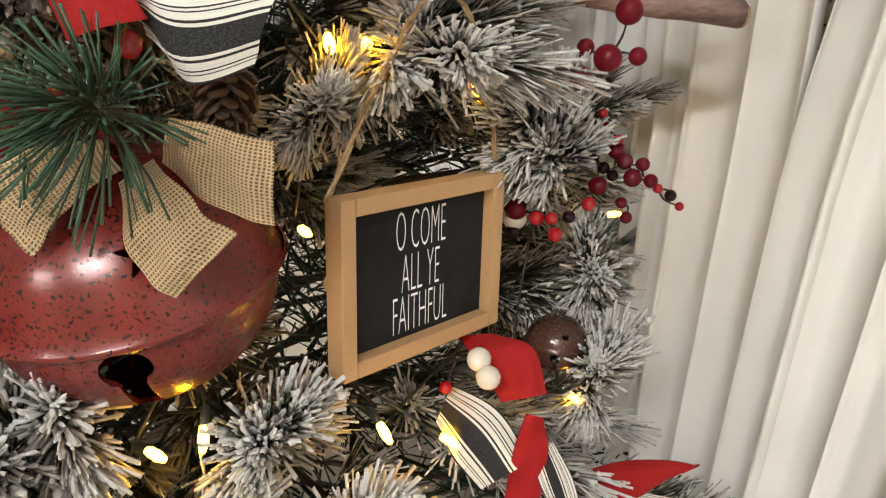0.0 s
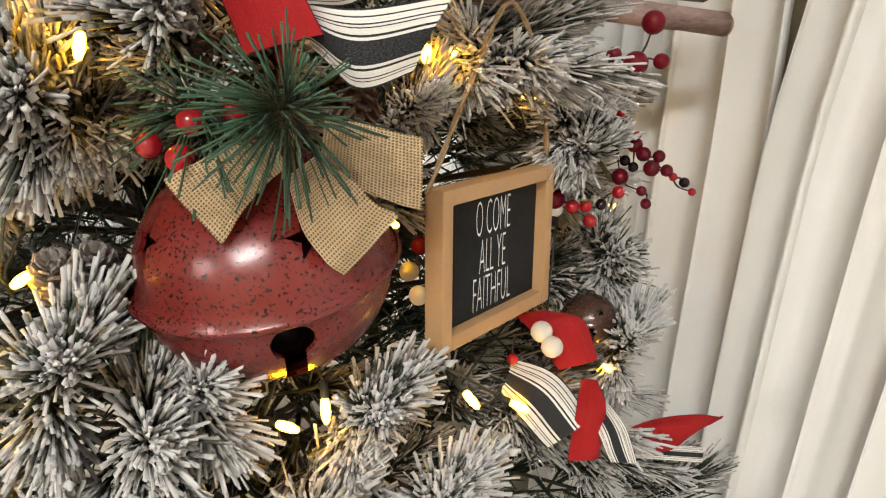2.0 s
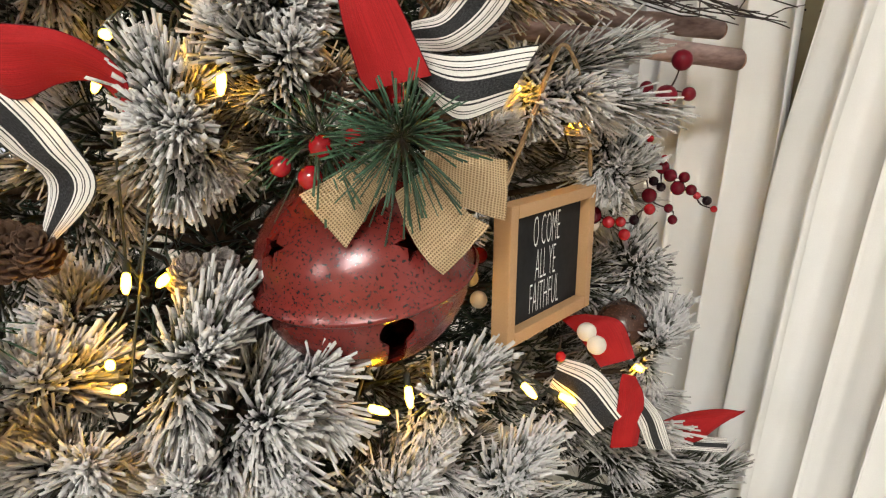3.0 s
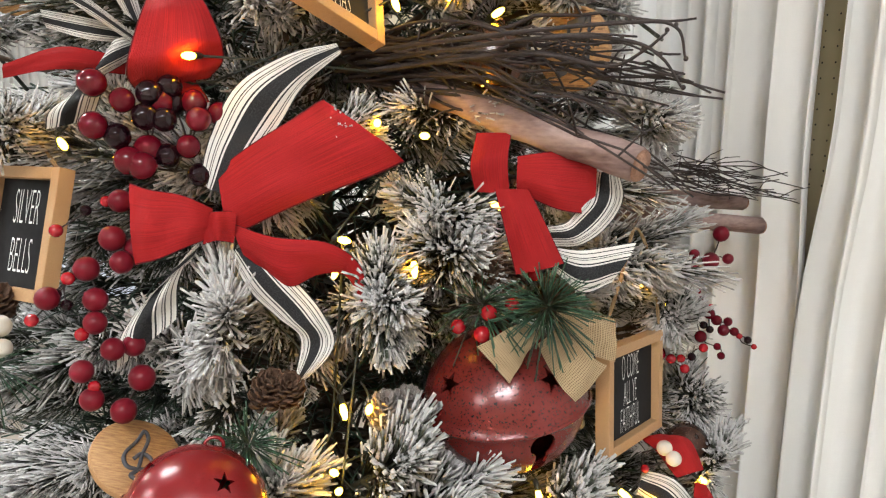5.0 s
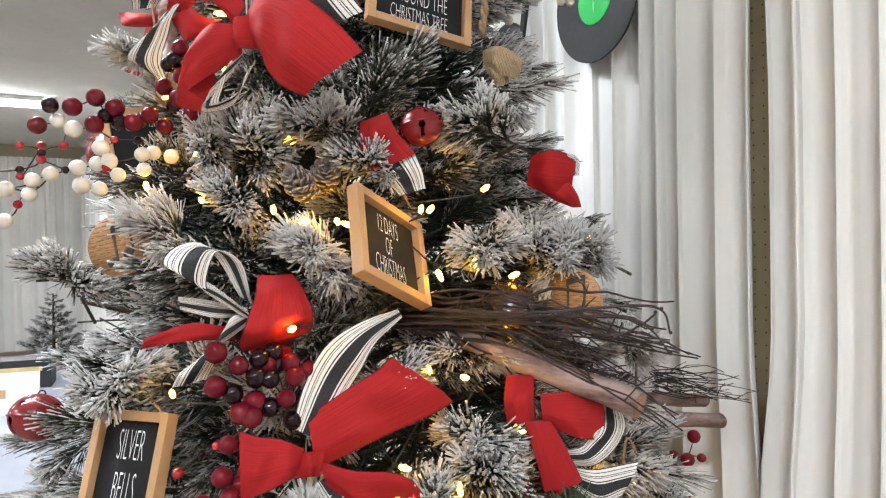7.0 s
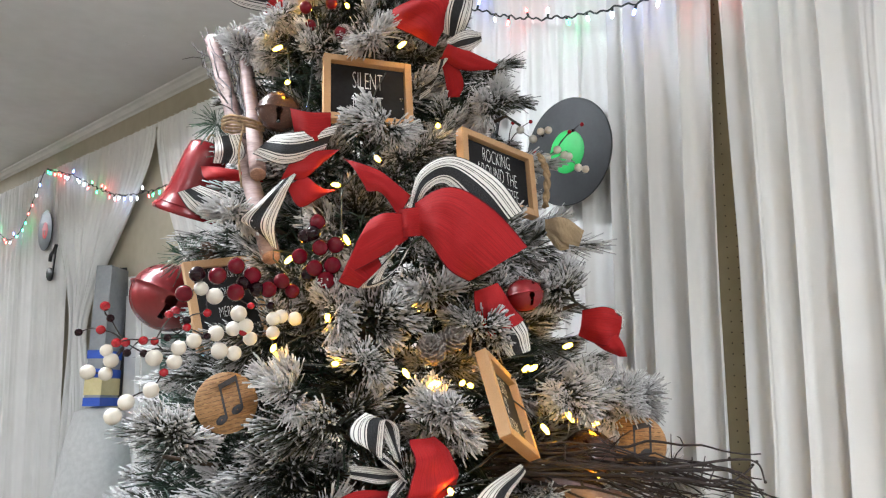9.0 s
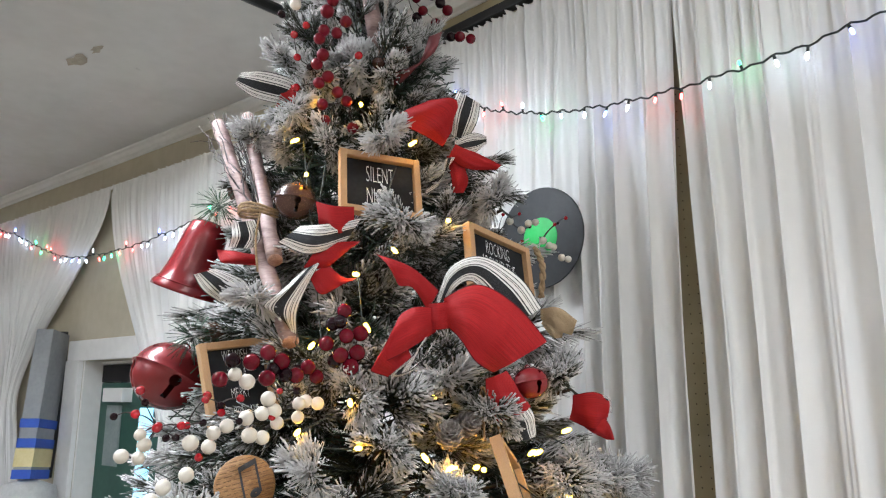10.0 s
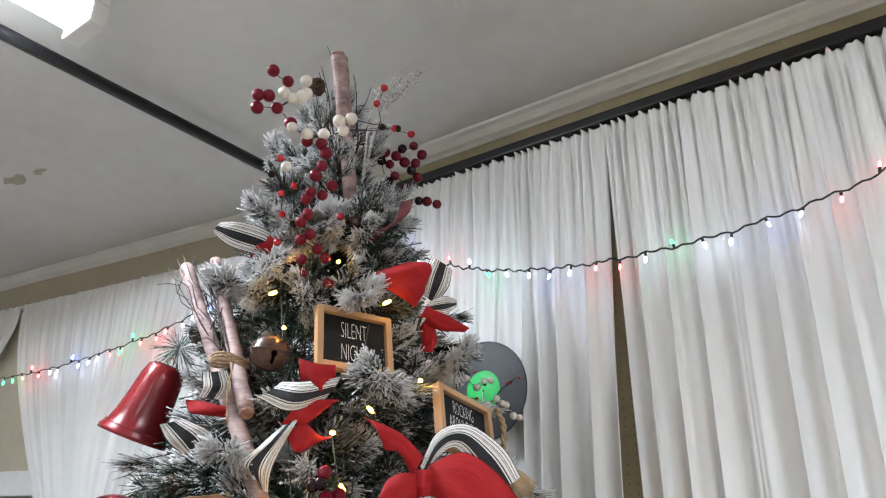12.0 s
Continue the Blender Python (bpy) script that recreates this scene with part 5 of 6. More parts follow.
# ---- needles, cones ----
needle_tuft(facing(-0.153, 0.352, 1.207, -7, -20), "long green pine needles fanned over a bell", 3, 150, 0.058, 88, M_TUFT, None, 0.0006)
needle_tuft(facing(-0.215, 0.40, 1.20, 15, -10), "long green pine needles behind red berries", 4, 100, 0.058, 80, M_TUFT, None, 0.0006)
needle_tuft(facing(-0.765, 0.935, 1.795, -7.9, 5.0), "green pine needles on a dark red bell", 5, 120, 0.055, 85, M_TUFT)
needle_tuft(facing(-0.725, 0.93, 1.765, -9.6, 3.7), "green pine needles on a dark red bell", 6, 90, 0.055, 70, M_TUFT)
needle_tuft(facing(-0.70, 1.09, 2.098, -13.2, 13.3), "green pine needles on top of a red bell", 7, 120, 0.055, 90, M_TUFT)
needle_tuft(facing(-0.446, 0.329, 1.090, 9.7, -27.1), "green pine needles above a red bell", 8, 110, 0.055, 60, M_TUFT)
needle_tuft(facing(-0.712, 0.429, 1.144, 24.9, -19.8), "green pine needles with cream berries", 10, 90, 0.055, 80, M_TUFT)
pine_cone(facing(-0.296, 0.395, 1.089, 15.9, -25.0) @ pose(0, 0, 0, 60, 20, 0), 0.026, M_CONE_SNOW, "frosted brown pine cone on a bough")
pine_cone(facing(-0.412, 0.373, 1.125, 23.9, -21.0) @ pose(0, 0, 0, 70, -20, 0), 0.026, M_CONE, "open brown pine cone on a bough")
pine_cone(facing(-0.175, 0.42, 1.225, -7, 0) @ pose(0, 0, 0, 100, 30, 0), 0.03, M_CONE, "open brown pine cone behind needles")
pine_cone(facing(-0.12, 0.43, 1.20, -7, 0) @ pose(0, 0, 0, 120, -30, 0), 0.028, M_CONE, "open brown pine cone behind needles")
pine_cone(facing(-0.468, 0.471, 1.626, -27.8, -2.7) @ pose(0, 0, 0, 70, 0, 0), 0.03, M_CONE_SNOW, "frosted brown pine cone on a bough")
pine_cone(facing(-0.735, 0.91, 1.80, -9.1, 5.2) @ pose(0, 0, 0, 80, 20, 0), 0.03, M_CONE, "brown pine cone on a dark red bell")
pine_cone(facing(-0.675, 1.06, 2.125, -14.4, 14.4) @ pose(0, 0, 0, 60, 0, 0), 0.024, M_CONE, "brown pine cone on a red bell")
pine_cone(facing(-0.717, 0.455, 1.199, 24.5, -15.8) @ pose(0, 0, 0, 60, 30, 0), 0.03, M_CONE, "open brown pine cone under a sign")
pine_cone(facing(-0.432, 0.374, 1.123, 5.8, -24.4) @ pose(0, 0, 0, 60, 30, 0), 0.028, M_CONE, "open brown pine cone on a bough")
pine_cone(facing(-0.197, 0.427, 1.225, -12.3, -15.8) @ pose(0, 0, 0, 90, 0, 0), 0.028, M_CONE, "brown pine cone behind needles")
pine_cone(facing(-0.316, 0.394, 1.086, -3.6, -26.3) @ pose(0, 0, 0, 60, 20, 0), 0.026, M_CONE_SNOW, "frosted brown pine cone on a bough")
pine_cone(facing(-0.560, 0.827, 2.700, -24.6, 34.2) @ pose(0, 0, 0, 70, 20, 0), 0.03, M_CONE, "dark pine cone near the tree top")
pine_cone(facing(-0.438, 0.480, 1.640, -5.7, 3.1) @ pose(0, 0, 0, 70, 20, 0), 0.03, M_CONE_SNOW, "frosted pine cone on a bough")

# ---- berries ----
berry_spray(facing(-0.190, 0.365, 1.200, 3.8, -15.0), "bright red berries on a bell", [(25, -1, -20)][0], [("r", 8.5, [(-20, 2, 10), (4, 8, 10), (-28, -19, 8), (-48, -11, -10), (36, 38, -10)])])
berry_spray(facing(-0.524, 0.395, 1.394, 12.7, -3.7), "cluster of glossy burgundy and black berries", [(16, -49, -20)][0], [
    ("g", 12.5, [(-47, 34, 10), (-23, 18, 18), (-49, -4, 14), (-22, -36, 16), (-5, -26, 10), (30, -25, 16), (41, -0, 18), (38, 16, 8), (60, 5, 6), (8, 16, 10), (-11, -41, 20), (55, -38, 8)]),
    ("k", 12.0, [(0, 24, 16), (18, 30, 10), (-30, -14, 14), (-5, 3, 20), (11, -0, 22), (38, -52, 10), (19, 16, 4), (11, -33, 14)])], 0.09)
berry_spray(facing(-0.578, 0.365, 1.225, 17.4, -16.8), "trailing stems of matt wine red berries", [(62, 119, -10)][0], [
    ("w", 11.5, [(26, 95, 14), (16, 60, 16), (22, 37, 18), (-8, 34, 16), (-3, 5, 20), (-5, -16, 22), (7, -42, 20), (25, -41, 12), (-20, -58, 18), (-14, -84, 20), (29, -72, 16), (11, -99, 20), (-42, 11, 14), (35, 49, 12), (46, 60, 8)]),
    ("r", 6.0, [(-30, 72, 10), (-24, 27, 14), (-17, -25, 20), (-11, -73, 22), (-56, -7, 12), (14, 96, 10)]), ("k", 5.5, [(-4, 89, 8), (-27, 3, 12), (-35, 14, 12)])], 0.10)
berry_spray(facing(0.150, 0.600, 1.200, -18.5, -9.1), "wine red berries on thin wires", [(-53, -37, -15)][0], [
    ("w", 11.0, [(10, 25, 10), (-2, -12, 12), (-22, -29, 12)]), ("w", 7.5, [(21, -9, 8), (-22, -5, 0), (-36, -22, 0), (-44, -37, -5)])])
berry_spray(facing(0.160, 0.630, 1.080, -18.5, -18.2), "dark red and black berry stem", [(-52, 46, -15)][0], [
    ("g", 8.5, [(20, 10, 6), (29, -4, 10), (-1, -15, 4), (11, 19, 0)]), ("g", 6.0, [(-3, 39, 0), (36, 9, 4), (45, -5, 4), (22, -28, 4), (28, -41, 2), (-16, 41, 0)]),
    ("r", 4.5, [(-6, 51, 0), (12, 29, 4), (52, -11, 4), (73, -25, 0), (-21, 46, 0), (-31, 43, 0)]), ("k", 5.5, [(64, -16, 2), (11, -4, 6), (2, 2, 6), (-8, 13, 0), (-24, 52, 0)])])
berry_spray(facing(0.100, 0.590, 1.050, -14.4, -22.1), "red berries with one cream berry beside a sign", [(-39, -9, -25)][0], [
    ("g", 11.0, [(-22, 5, 8)]), ("r", 6.5, [(41, 15, 4), (10, -1, 6), (-3, -2, 4), (15, -15, 6)]), ("k", 6.0, [(25, 2, 4), (-23, -16, 2)]), ("c", 10.5, [(-10, 30, 0), (-23, -4, 0)])])
berry_spray(facing(0.050, 0.466, 0.966, -21.0, -31.1), "pair of cream berries under a sign", [(-36, 4, -20)][0], [("c", 10.0, [(0, -1, 6), (-11, 11, 2)]), ("r", 6.0, [(-34, -17, 0)])])
berry_spray(facing(-0.069, 0.501, 1.025, -8.9, -26.6), "cream and burgundy berries behind a bell", [(0, 10, -30)][0], [("c", 9.0, [(-6, 3, 0), (3, -18, 0)]), ("g", 9.5, [(3, 26, 0)])])
berry_spray(facing(-0.740, 0.550, 1.680, 11.2, 5.0), "long spray of cream berries with glossy dark ones", [(105, 10, -40)][0], [
    ("c", 10.5, [(-39, 36, 6), (-21, 26, 8), (11, 3, 14), (6, -18, 10), (21, -14, 16), (61, -4, 14), (63, -24, 10), (31, -32, 8), (-13, -47, 14), (8, -51, 12), (-48, -33, 16), (-68, -41, 20), (-98, -53, 20), (-100, -93, 22), (-129, -106, 24), (-144, -122, 26), (-72, -59, 18), (75, -1, 8), (98, -5, 4), (-17, -24, 8)]),
    ("g", 12.0, [(-62, 29, 10), (-21, 54, 16), (6, 68, 10), (4, 32, 18), (50, 37, 18), (71, 49, 14), (90, 35, 8), (29, 56, 10)]), ("k", 11.0, [(-47, 55, 12), (34, 37, 16), (17, 45, 10), (60, 41, 4)]),
    ("r", 5.5, [(-81, 2, 14), (-143, -33, 18), (-111, -31, 16), (-32, 4, 16), (-58, -15, 16), (-85, -72, 20), (17, -22, 18), (27, 14, 16)]), ("k", 5.5, [(-58, -6, 14), (-130, -46, 18), (-82, -28, 16), (-31, -27, 16), (56, 14, 14)])], 0.12)
berry_spray(facing(-0.619, 0.529, 1.775, -19.0, 5.4), "hanging cluster of glossy burgundy berries", [(-4, 50, -20)][0], [
    ("g", 12.5, [(0, 37, 6), (4, -0, 16), (-4, -29, 14), (21, -25, 10), (-25, -12, 8), (12, -46, 12), (25, 4, 4)]), ("k", 11.5, [(-17, 17, 8), (-12, -37, 8), (-6, 21, 14)])], 0.05)
berry_spray(facing(-0.587, 0.683, 2.414, -26.2, 28.0), "wine red and cream berry stems on the tree top", [(15, -208, -40)][0], [
    ("w", 12.0, [(-143, 129, 20), (-143, 104, 22), (-123, 130, 16), (-119, 180, 10), (-89, 163, 10), (-105, 108, 18), (-77, 82, 10), (-13, 48, 24), (-2, 31, 30), (-8, 5, 32), (-25, -49, 36), (-2, -53, 30), (15, -32, 26), (-33, -64, 40), (-27, -93, 42), (-39, -110, 40), (-19, -133, 36), (-36, -145, 38), (-2, -162, 30), (-31, -185, 34), (15, -179, 26), (-27, -216, 30), (27, -231, 20), (-42, 51, 14), (-19, -15, 30)]),
    ("c", 12.0, [(-94, 140, 12), (-54, 169, 6), (-51, 145, 10), (-77, 131, 14), (-73, 74, 20), (-42, 65, 22), (-10, 68, 22), (18, 97, 20), (41, 105, 18), (27, 80, 22), (-77, -4, 30), (-59, 137, 14)]),
    ("r", 7.5, [(-82, -58, 26), (-77, -99, 28), (-90, 11, 20), (-59, -41, 26), (102, 177, -10), (90, 143, 0), (130, 97, 10), (165, 89, 10), (-82, -156, 22), (38, -93, 16)]), ("k", 7.5, [(136, 97, 10), (-105, -22, 18), (105, 97, 0), (-54, -116, 24)])])
berry_spray(facing(-0.370, 0.820, 2.560, -31.3, 28.8), "dark burgundy berry cluster near the tree top", [(-37, -12, -30)][0], [
    ("g", 12.0, [(-17, 36, 6), (17, 1, 14), (31, 22, 10), (72, 49, 4), (93, 29, 4), (52, 8, 12), (31, -26, 14), (86, -26, 6), (59, -53, 10), (79, 8, 10), (4, 29, 0), (113, -83, 0), (138, -88, 0)]), ("k", 11.5, [(-3, 8, 10), (45, 40, 4), (17, -40, 10), (93, -83, 0), (70, -10, 10)])])
berry_spray(facing(-0.706, 0.402, 1.188, 25.4, -17.6), "cream berries in green needles", [(17, -8, -30)][0], [("c", 11.0, [(17, 6, 8), (16, -16, 12), (3, -4, 8), (-8, 3, 4), (-11, -20, 10)])])
berry_spray(facing(-0.100, 0.800, 2.060, -18.6, 19.2), "cream and red berry sprig against the curtain", [(-40, -17, -10)][0], [
    ("c", 8.5, [(-19, 13, 4), (9, -6, 4), (25, 10, 2), (41, 13, 4), (-19, -39, 6), (-2, -60, 0), (63, -28, 2), (79, -39, 2), (90, -42, 0), (112, -66, 0), (128, -69, 0), (41, -44, 4), (14, -96, 0)]), ("r", 4.5, [(-35, 27, 0), (3, 30, 0), (88, 10, 0), (114, 26, 0), (14, -33, 0), (27, -49, 0)]), ("k", 4.0, [(96, 13, 0), (30, 2, 0)])])
berry_spray(facing(-0.893, 0.569, 1.671, -3.8, -0.3), "thin stem of red and black berries", [(71, -37, -30)][0], [("r", 6.0, [(26, -26, 0), (62, -25, 4), (-4, -9, 0), (87, 15, 0), (0, 22, 0)]), ("k", 5.5, [(-30, -12, 0), (49, -41, 2), (7, 6, 0)]), ("c", 9.0, [(4, -36, 4), (10, -49, 4), (-17, -63, 4), (4, -66, 4)])])

# ---- sticks and twigs ----
bundle = thing("birch_bundle", Matrix(), "bundle of birch sticks and dark twigs in the boughs", "stick bundle", "birch bundles")
birch_log(bundle, (-0.30, 0.56, 1.44), (-0.077, 0.32, 1.352), 0.017, 1)
birch_log(bundle, (-0.10, 0.70, 1.26), (0.314, 0.756, 1.201), 0.0135, 2)
birch_log(bundle, (-0.10, 0.73, 1.28), (0.30, 0.79, 1.235), 0.0125, 3)
rng_b = random.Random(9)
twigs(bundle, [((-0.33 + rng_b.uniform(-0.03, 0.03), 0.54, 1.46 + rng_b.uniform(-0.03, 0.02)), (-0.07 + rng_b.uniform(-0.06, 0.05), 0.30 + rng_b.uniform(-0.05, 0.1), 1.41 + rng_b.uniform(-0.08, 0.05))) for _ in range(36)], 4)
twigs(bundle, [((-0.10, 0.72, 1.29), (0.30 + rng_b.uniform(-0.06, 0.05), 0.74 + rng_b.uniform(-0.05, 0.05), 1.27 + rng_b.uniform(-0.03, 0.03))) for _ in range(24)], 5, 0.0017)
twigs(bundle, [((-0.18, 0.42, 1.46), (-0.066, 0.263, 1.446)), ((-0.2, 0.42, 1.48), (-0.05, 0.28, 1.475)), ((-0.2, 0.43, 1.45), (-0.06, 0.27, 1.43))], 6)
for k, bent in enumerate(([(-0.33, 0.5, 1.46), (-0.216, 0.322, 1.467), (-0.107, 0.284, 1.475), (-0.073, 0.269, 1.47), (-0.065, 0.264, 1.443)],
                          [(-0.33, 0.5, 1.45), (-0.184, 0.312, 1.463), (-0.112, 0.286, 1.461), (-0.083, 0.273, 1.447), (-0.066, 0.263, 1.42)],
                          [(-0.33, 0.5, 1.44), (-0.19, 0.33, 1.452), (-0.12, 0.3, 1.44), (-0.095, 0.28, 1.452), (-0.08, 0.27, 1.466)])):
    twig = part("twig", tube(spline(bent, 6), np.linspace(0.0026, 0.0011, 25), 6), M_TWIG, bundle, "long bent dark twig")
    for q in spline(bent, 2)[4::2]:
        part("bud", ball(0.0022, 8, 5), M_TWIG, twig, "", pose(q[0], q[1], q[2] + 0.002))
keep_clear(-0.07, 0.36, 1.4, 0.09)
keep_clear(-0.17, 0.38, 1.42, 0.07)
keep_clear(0.1, 0.72, 1.25, 0.07)
keep_clear(0.22, 0.75, 1.24, 0.08)
for q in ((0.15, 0.63, 1.19), (0.18, 0.78, 1.17), (0.18, 0.63, 1.13), (0.21, 0.76, 1.1), (0.2, 0.88, 1.12), (0.12, 0.72, 1.22), (0.05, 0.6, 1.25)):
    CLEAR.append((np.array(q), 0.085))
bundle = thing("birch_bundle", Matrix(), "pair of birch sticks tied with twine, with dark twigs", "stick bundle", "birch bundles")
birch_log(bundle, (-0.716, 1.075, 2.28), (-0.664, 0.648, 1.772), 0.0155, 4)
birch_log(bundle, (-0.653, 1.075, 2.31), (-0.672, 0.73, 1.92), 0.0145, 5)
twigs(bundle, [((-0.66 + rng_b.uniform(-0.02, 0.03), 0.76, 1.92), (-0.70 + rng_b.uniform(-0.07, 0.05), 1.07, 2.29 + rng_b.uniform(-0.08, 0.04))) for _ in range(16)], 7, 0.0019)
for k in range(3):
    part("twine_wrap", tube([(-0.688 + 0.036 * math.cos(a * 0.5), 0.80 + 0.026 * math.sin(a * 0.5), 2.015 + 0.006 * k + 0.004 * math.sin(a)) for a in range(14)], 0.0026, 6), M_TWINE, bundle, "tan jute twine wrap")
part("twine_end", tube(spline([(-0.69, 0.775, 2.02), (-0.70, 0.76, 1.96), (-0.695, 0.755, 1.90)], 6), 0.002, 6), M_TWINE, bundle)
for q in ((-0.7, 0.95, 2.16), (-0.69, 0.85, 2.02), (-0.68, 0.74, 1.9), (-0.672, 0.69, 1.83)):
    keep_clear(*q, 0.06)
bundle = thing("birch_bundle", Matrix(), "birch sticks and bare twigs rising from the tree top", "stick bundle", "birch bundles")
birch_log(bundle, (-0.44, 0.83, 2.42), (-0.553, 0.744, 2.75), 0.0165, 6)
birch_log(bundle, (-0.42, 0.86, 2.42), (-0.533, 0.769, 2.765), 0.0165, 7)
twigs(bundle, [((-0.44 + rng_b.uniform(-0.03, 0.03), 0.85, 2.5), (-0.5 + rng_b.uniform(-0.09, 0.1), 0.8 + rng_b.uniform(-0.06, 0.1), 2.74 + rng_b.uniform(-0.1, 0.03))) for _ in range(18)], 8, 0.0019)
keep_clear(-0.5, 0.79, 2.62, 0.07)
M_FROST = grainy("frosted twig", (0.16, 0.13, 0.11), (0.62, 0.6, 0.58), 160, 0.9, relief=0.8)
sprig = thing("frosted_sprig", Matrix(), "thin bare sprig crusted with white frost at the tree top", "twig sprig")
for k, row in enumerate(([(-0.451, 0.772, 2.46), (-0.484, 0.689, 2.608), (-0.465, 0.652, 2.641), (-0.45, 0.62, 2.667)],
                         [(-0.451, 0.772, 2.46), (-0.47, 0.68, 2.6), (-0.446, 0.65, 2.626), (-0.425, 0.611, 2.659)],
                         [(-0.451, 0.772, 2.46), (-0.465, 0.69, 2.58), (-0.44, 0.65, 2.64), (-0.422, 0.596, 2.674)])):
    path = spline(row, 6)
    stem = part("stem", tube(path, np.linspace(0.0026, 0.0013, len(path)), 6), M_FROST, sprig)
    rs = random.Random(30 + k)
    for q in path[7:]:
        for side in (-1, 1):
            tip = (q[0] + side * rs.uniform(0.008, 0.016), q[1] + rs.uniform(-0.008, 0.008), q[2] + rs.uniform(0.004, 0.016))
            part("side_twig", tube([tuple(q), tip], [0.0015, 0.0011], 5), M_FROST, stem)

# ---- wooden discs ----
music_disc(facing(-0.728, 0.635, 1.553, -12.0, -6.3) @ pose(0, 0, 0, 0, -14, 0), 0.045, "round wood slice printed with music and a note")
music_disc(facing(-0.087, 0.502, 1.465, -18.3, 1.4) @ pose(0, 0, 0, 0, 0, -30), 0.047, "round wood slice printed with music and a note")
music_disc(facing(-0.545, 0.318, 1.089, 18.4, -26.8) @ pose(0, 0, 0, -30, 20, 15), 0.042, "dark wood slice with a burnt treble clef", True)

# ---- lights on the tree ----
def tree_lights(name_label, rows):
    t = thing("tree_light_string", Matrix(), name_label, "string lights", "tree light strings")
    rng = random.Random(len(rows))
    bulb = lathe([(0.0006, -0.013), (0.0028, -0.011), (0.0045, -0.003), (0.0042, 0.006), (0.003, 0.011), (0.0006, 0.0125)], 10)
    cap = lathe([(0.0005, 0.026), (0.0036, 0.025), (0.004, 0.01), (0.003, 0.009)], 8)
    pts = []
    for p in rows:
        q = Vector(p)
        away = (AXIS + Vector((0, 0, q.z)) - q).normalized()
        m = Matrix.Translation(q) @ (away + Vector((rng.uniform(-0.7, 0.7), rng.uniform(-0.7, 0.7), rng.uniform(-0.5, 0.9)))).to_track_quat("Z", "Y").to_matrix().to_4x4() @ Matrix.Scale(0.82, 4)
        b = part("bulb", bulb, M_BULB, t, "lit warm bulb", m)
        part("cap", cap, M_WIRE, b)
        pts.append(tuple(m @ Vector((0, 0, 0.026))))
        pts.append(tuple(q + away * 0.07 + Vector((0, 0, rng.uniform(-0.03, 0.03)))))
    part("wire", tube(spline(pts, 5), 0.0013, 5), M_WIRE, t)


tree_lights("warm white light string in the low boughs", [(-0.045, 0.497, 1.217), (-0.091, 0.485, 1.082), (-0.174, 0.361, 0.980), (-0.147, 0.375, 0.982), (-0.031, 0.418, 0.950), (0.018, 0.448, 0.916), (0.233, 0.836, 0.946), (0.179, 0.611, 0.878), (0.140, 0.554, 0.876), (0.127, 0.677, 1.098), (-0.367, 0.341, 1.049), (-0.359, 0.396, 1.244), (-0.312, 0.382, 1.265), (-0.363, 0.338, 1.030), (-0.257, 0.320, 0.943), (-0.330, 0.373, 1.100)])
tree_lights("warm white light string round the middle boughs", [(-0.313, 0.427, 1.388), (-0.264, 0.434, 1.374), (-0.350, 0.399, 1.273), (-0.374, 0.389, 1.324), (-0.629, 0.455, 1.369), (-0.356, 0.371, 1.100), (-0.187, 0.446, 1.298), (-0.279, 0.406, 1.239), (-0.195, 0.469, 1.428), (-0.483, 0.380, 1.452), (-0.235, 0.477, 1.520), (-0.176, 0.496, 1.503), (-0.290, 0.461, 1.507), (-0.063, 0.472, 1.220), (0.035, 0.543, 1.173), (-0.505, 0.478, 1.596), (-0.463, 0.468, 1.579), (-0.424, 0.464, 1.580), (-0.298, 0.478, 1.596)])
tree_lights("warm white light string in the upper boughs", [(-0.405, 0.583, 1.992), (-0.512, 0.579, 1.926), (-0.577, 0.588, 1.881), (-0.569, 0.556, 1.792), (-0.482, 0.498, 1.688), (-0.604, 0.532, 1.676), (-0.675, 0.559, 1.633), (-0.598, 0.511, 1.611), (-0.470, 0.469, 1.578), (-0.412, 0.463, 1.576), (-0.311, 0.477, 1.596), (-0.212, 0.511, 1.627), (-0.003, 0.635, 1.556), (-0.649, 0.586, 1.762), (-0.635, 0.764, 2.158), (-0.629, 0.708, 2.077), (-0.583, 0.764, 2.239), (-0.520, 0.723, 2.240), (-0.440, 0.658, 2.154), (-0.509, 0.611, 2.016)])

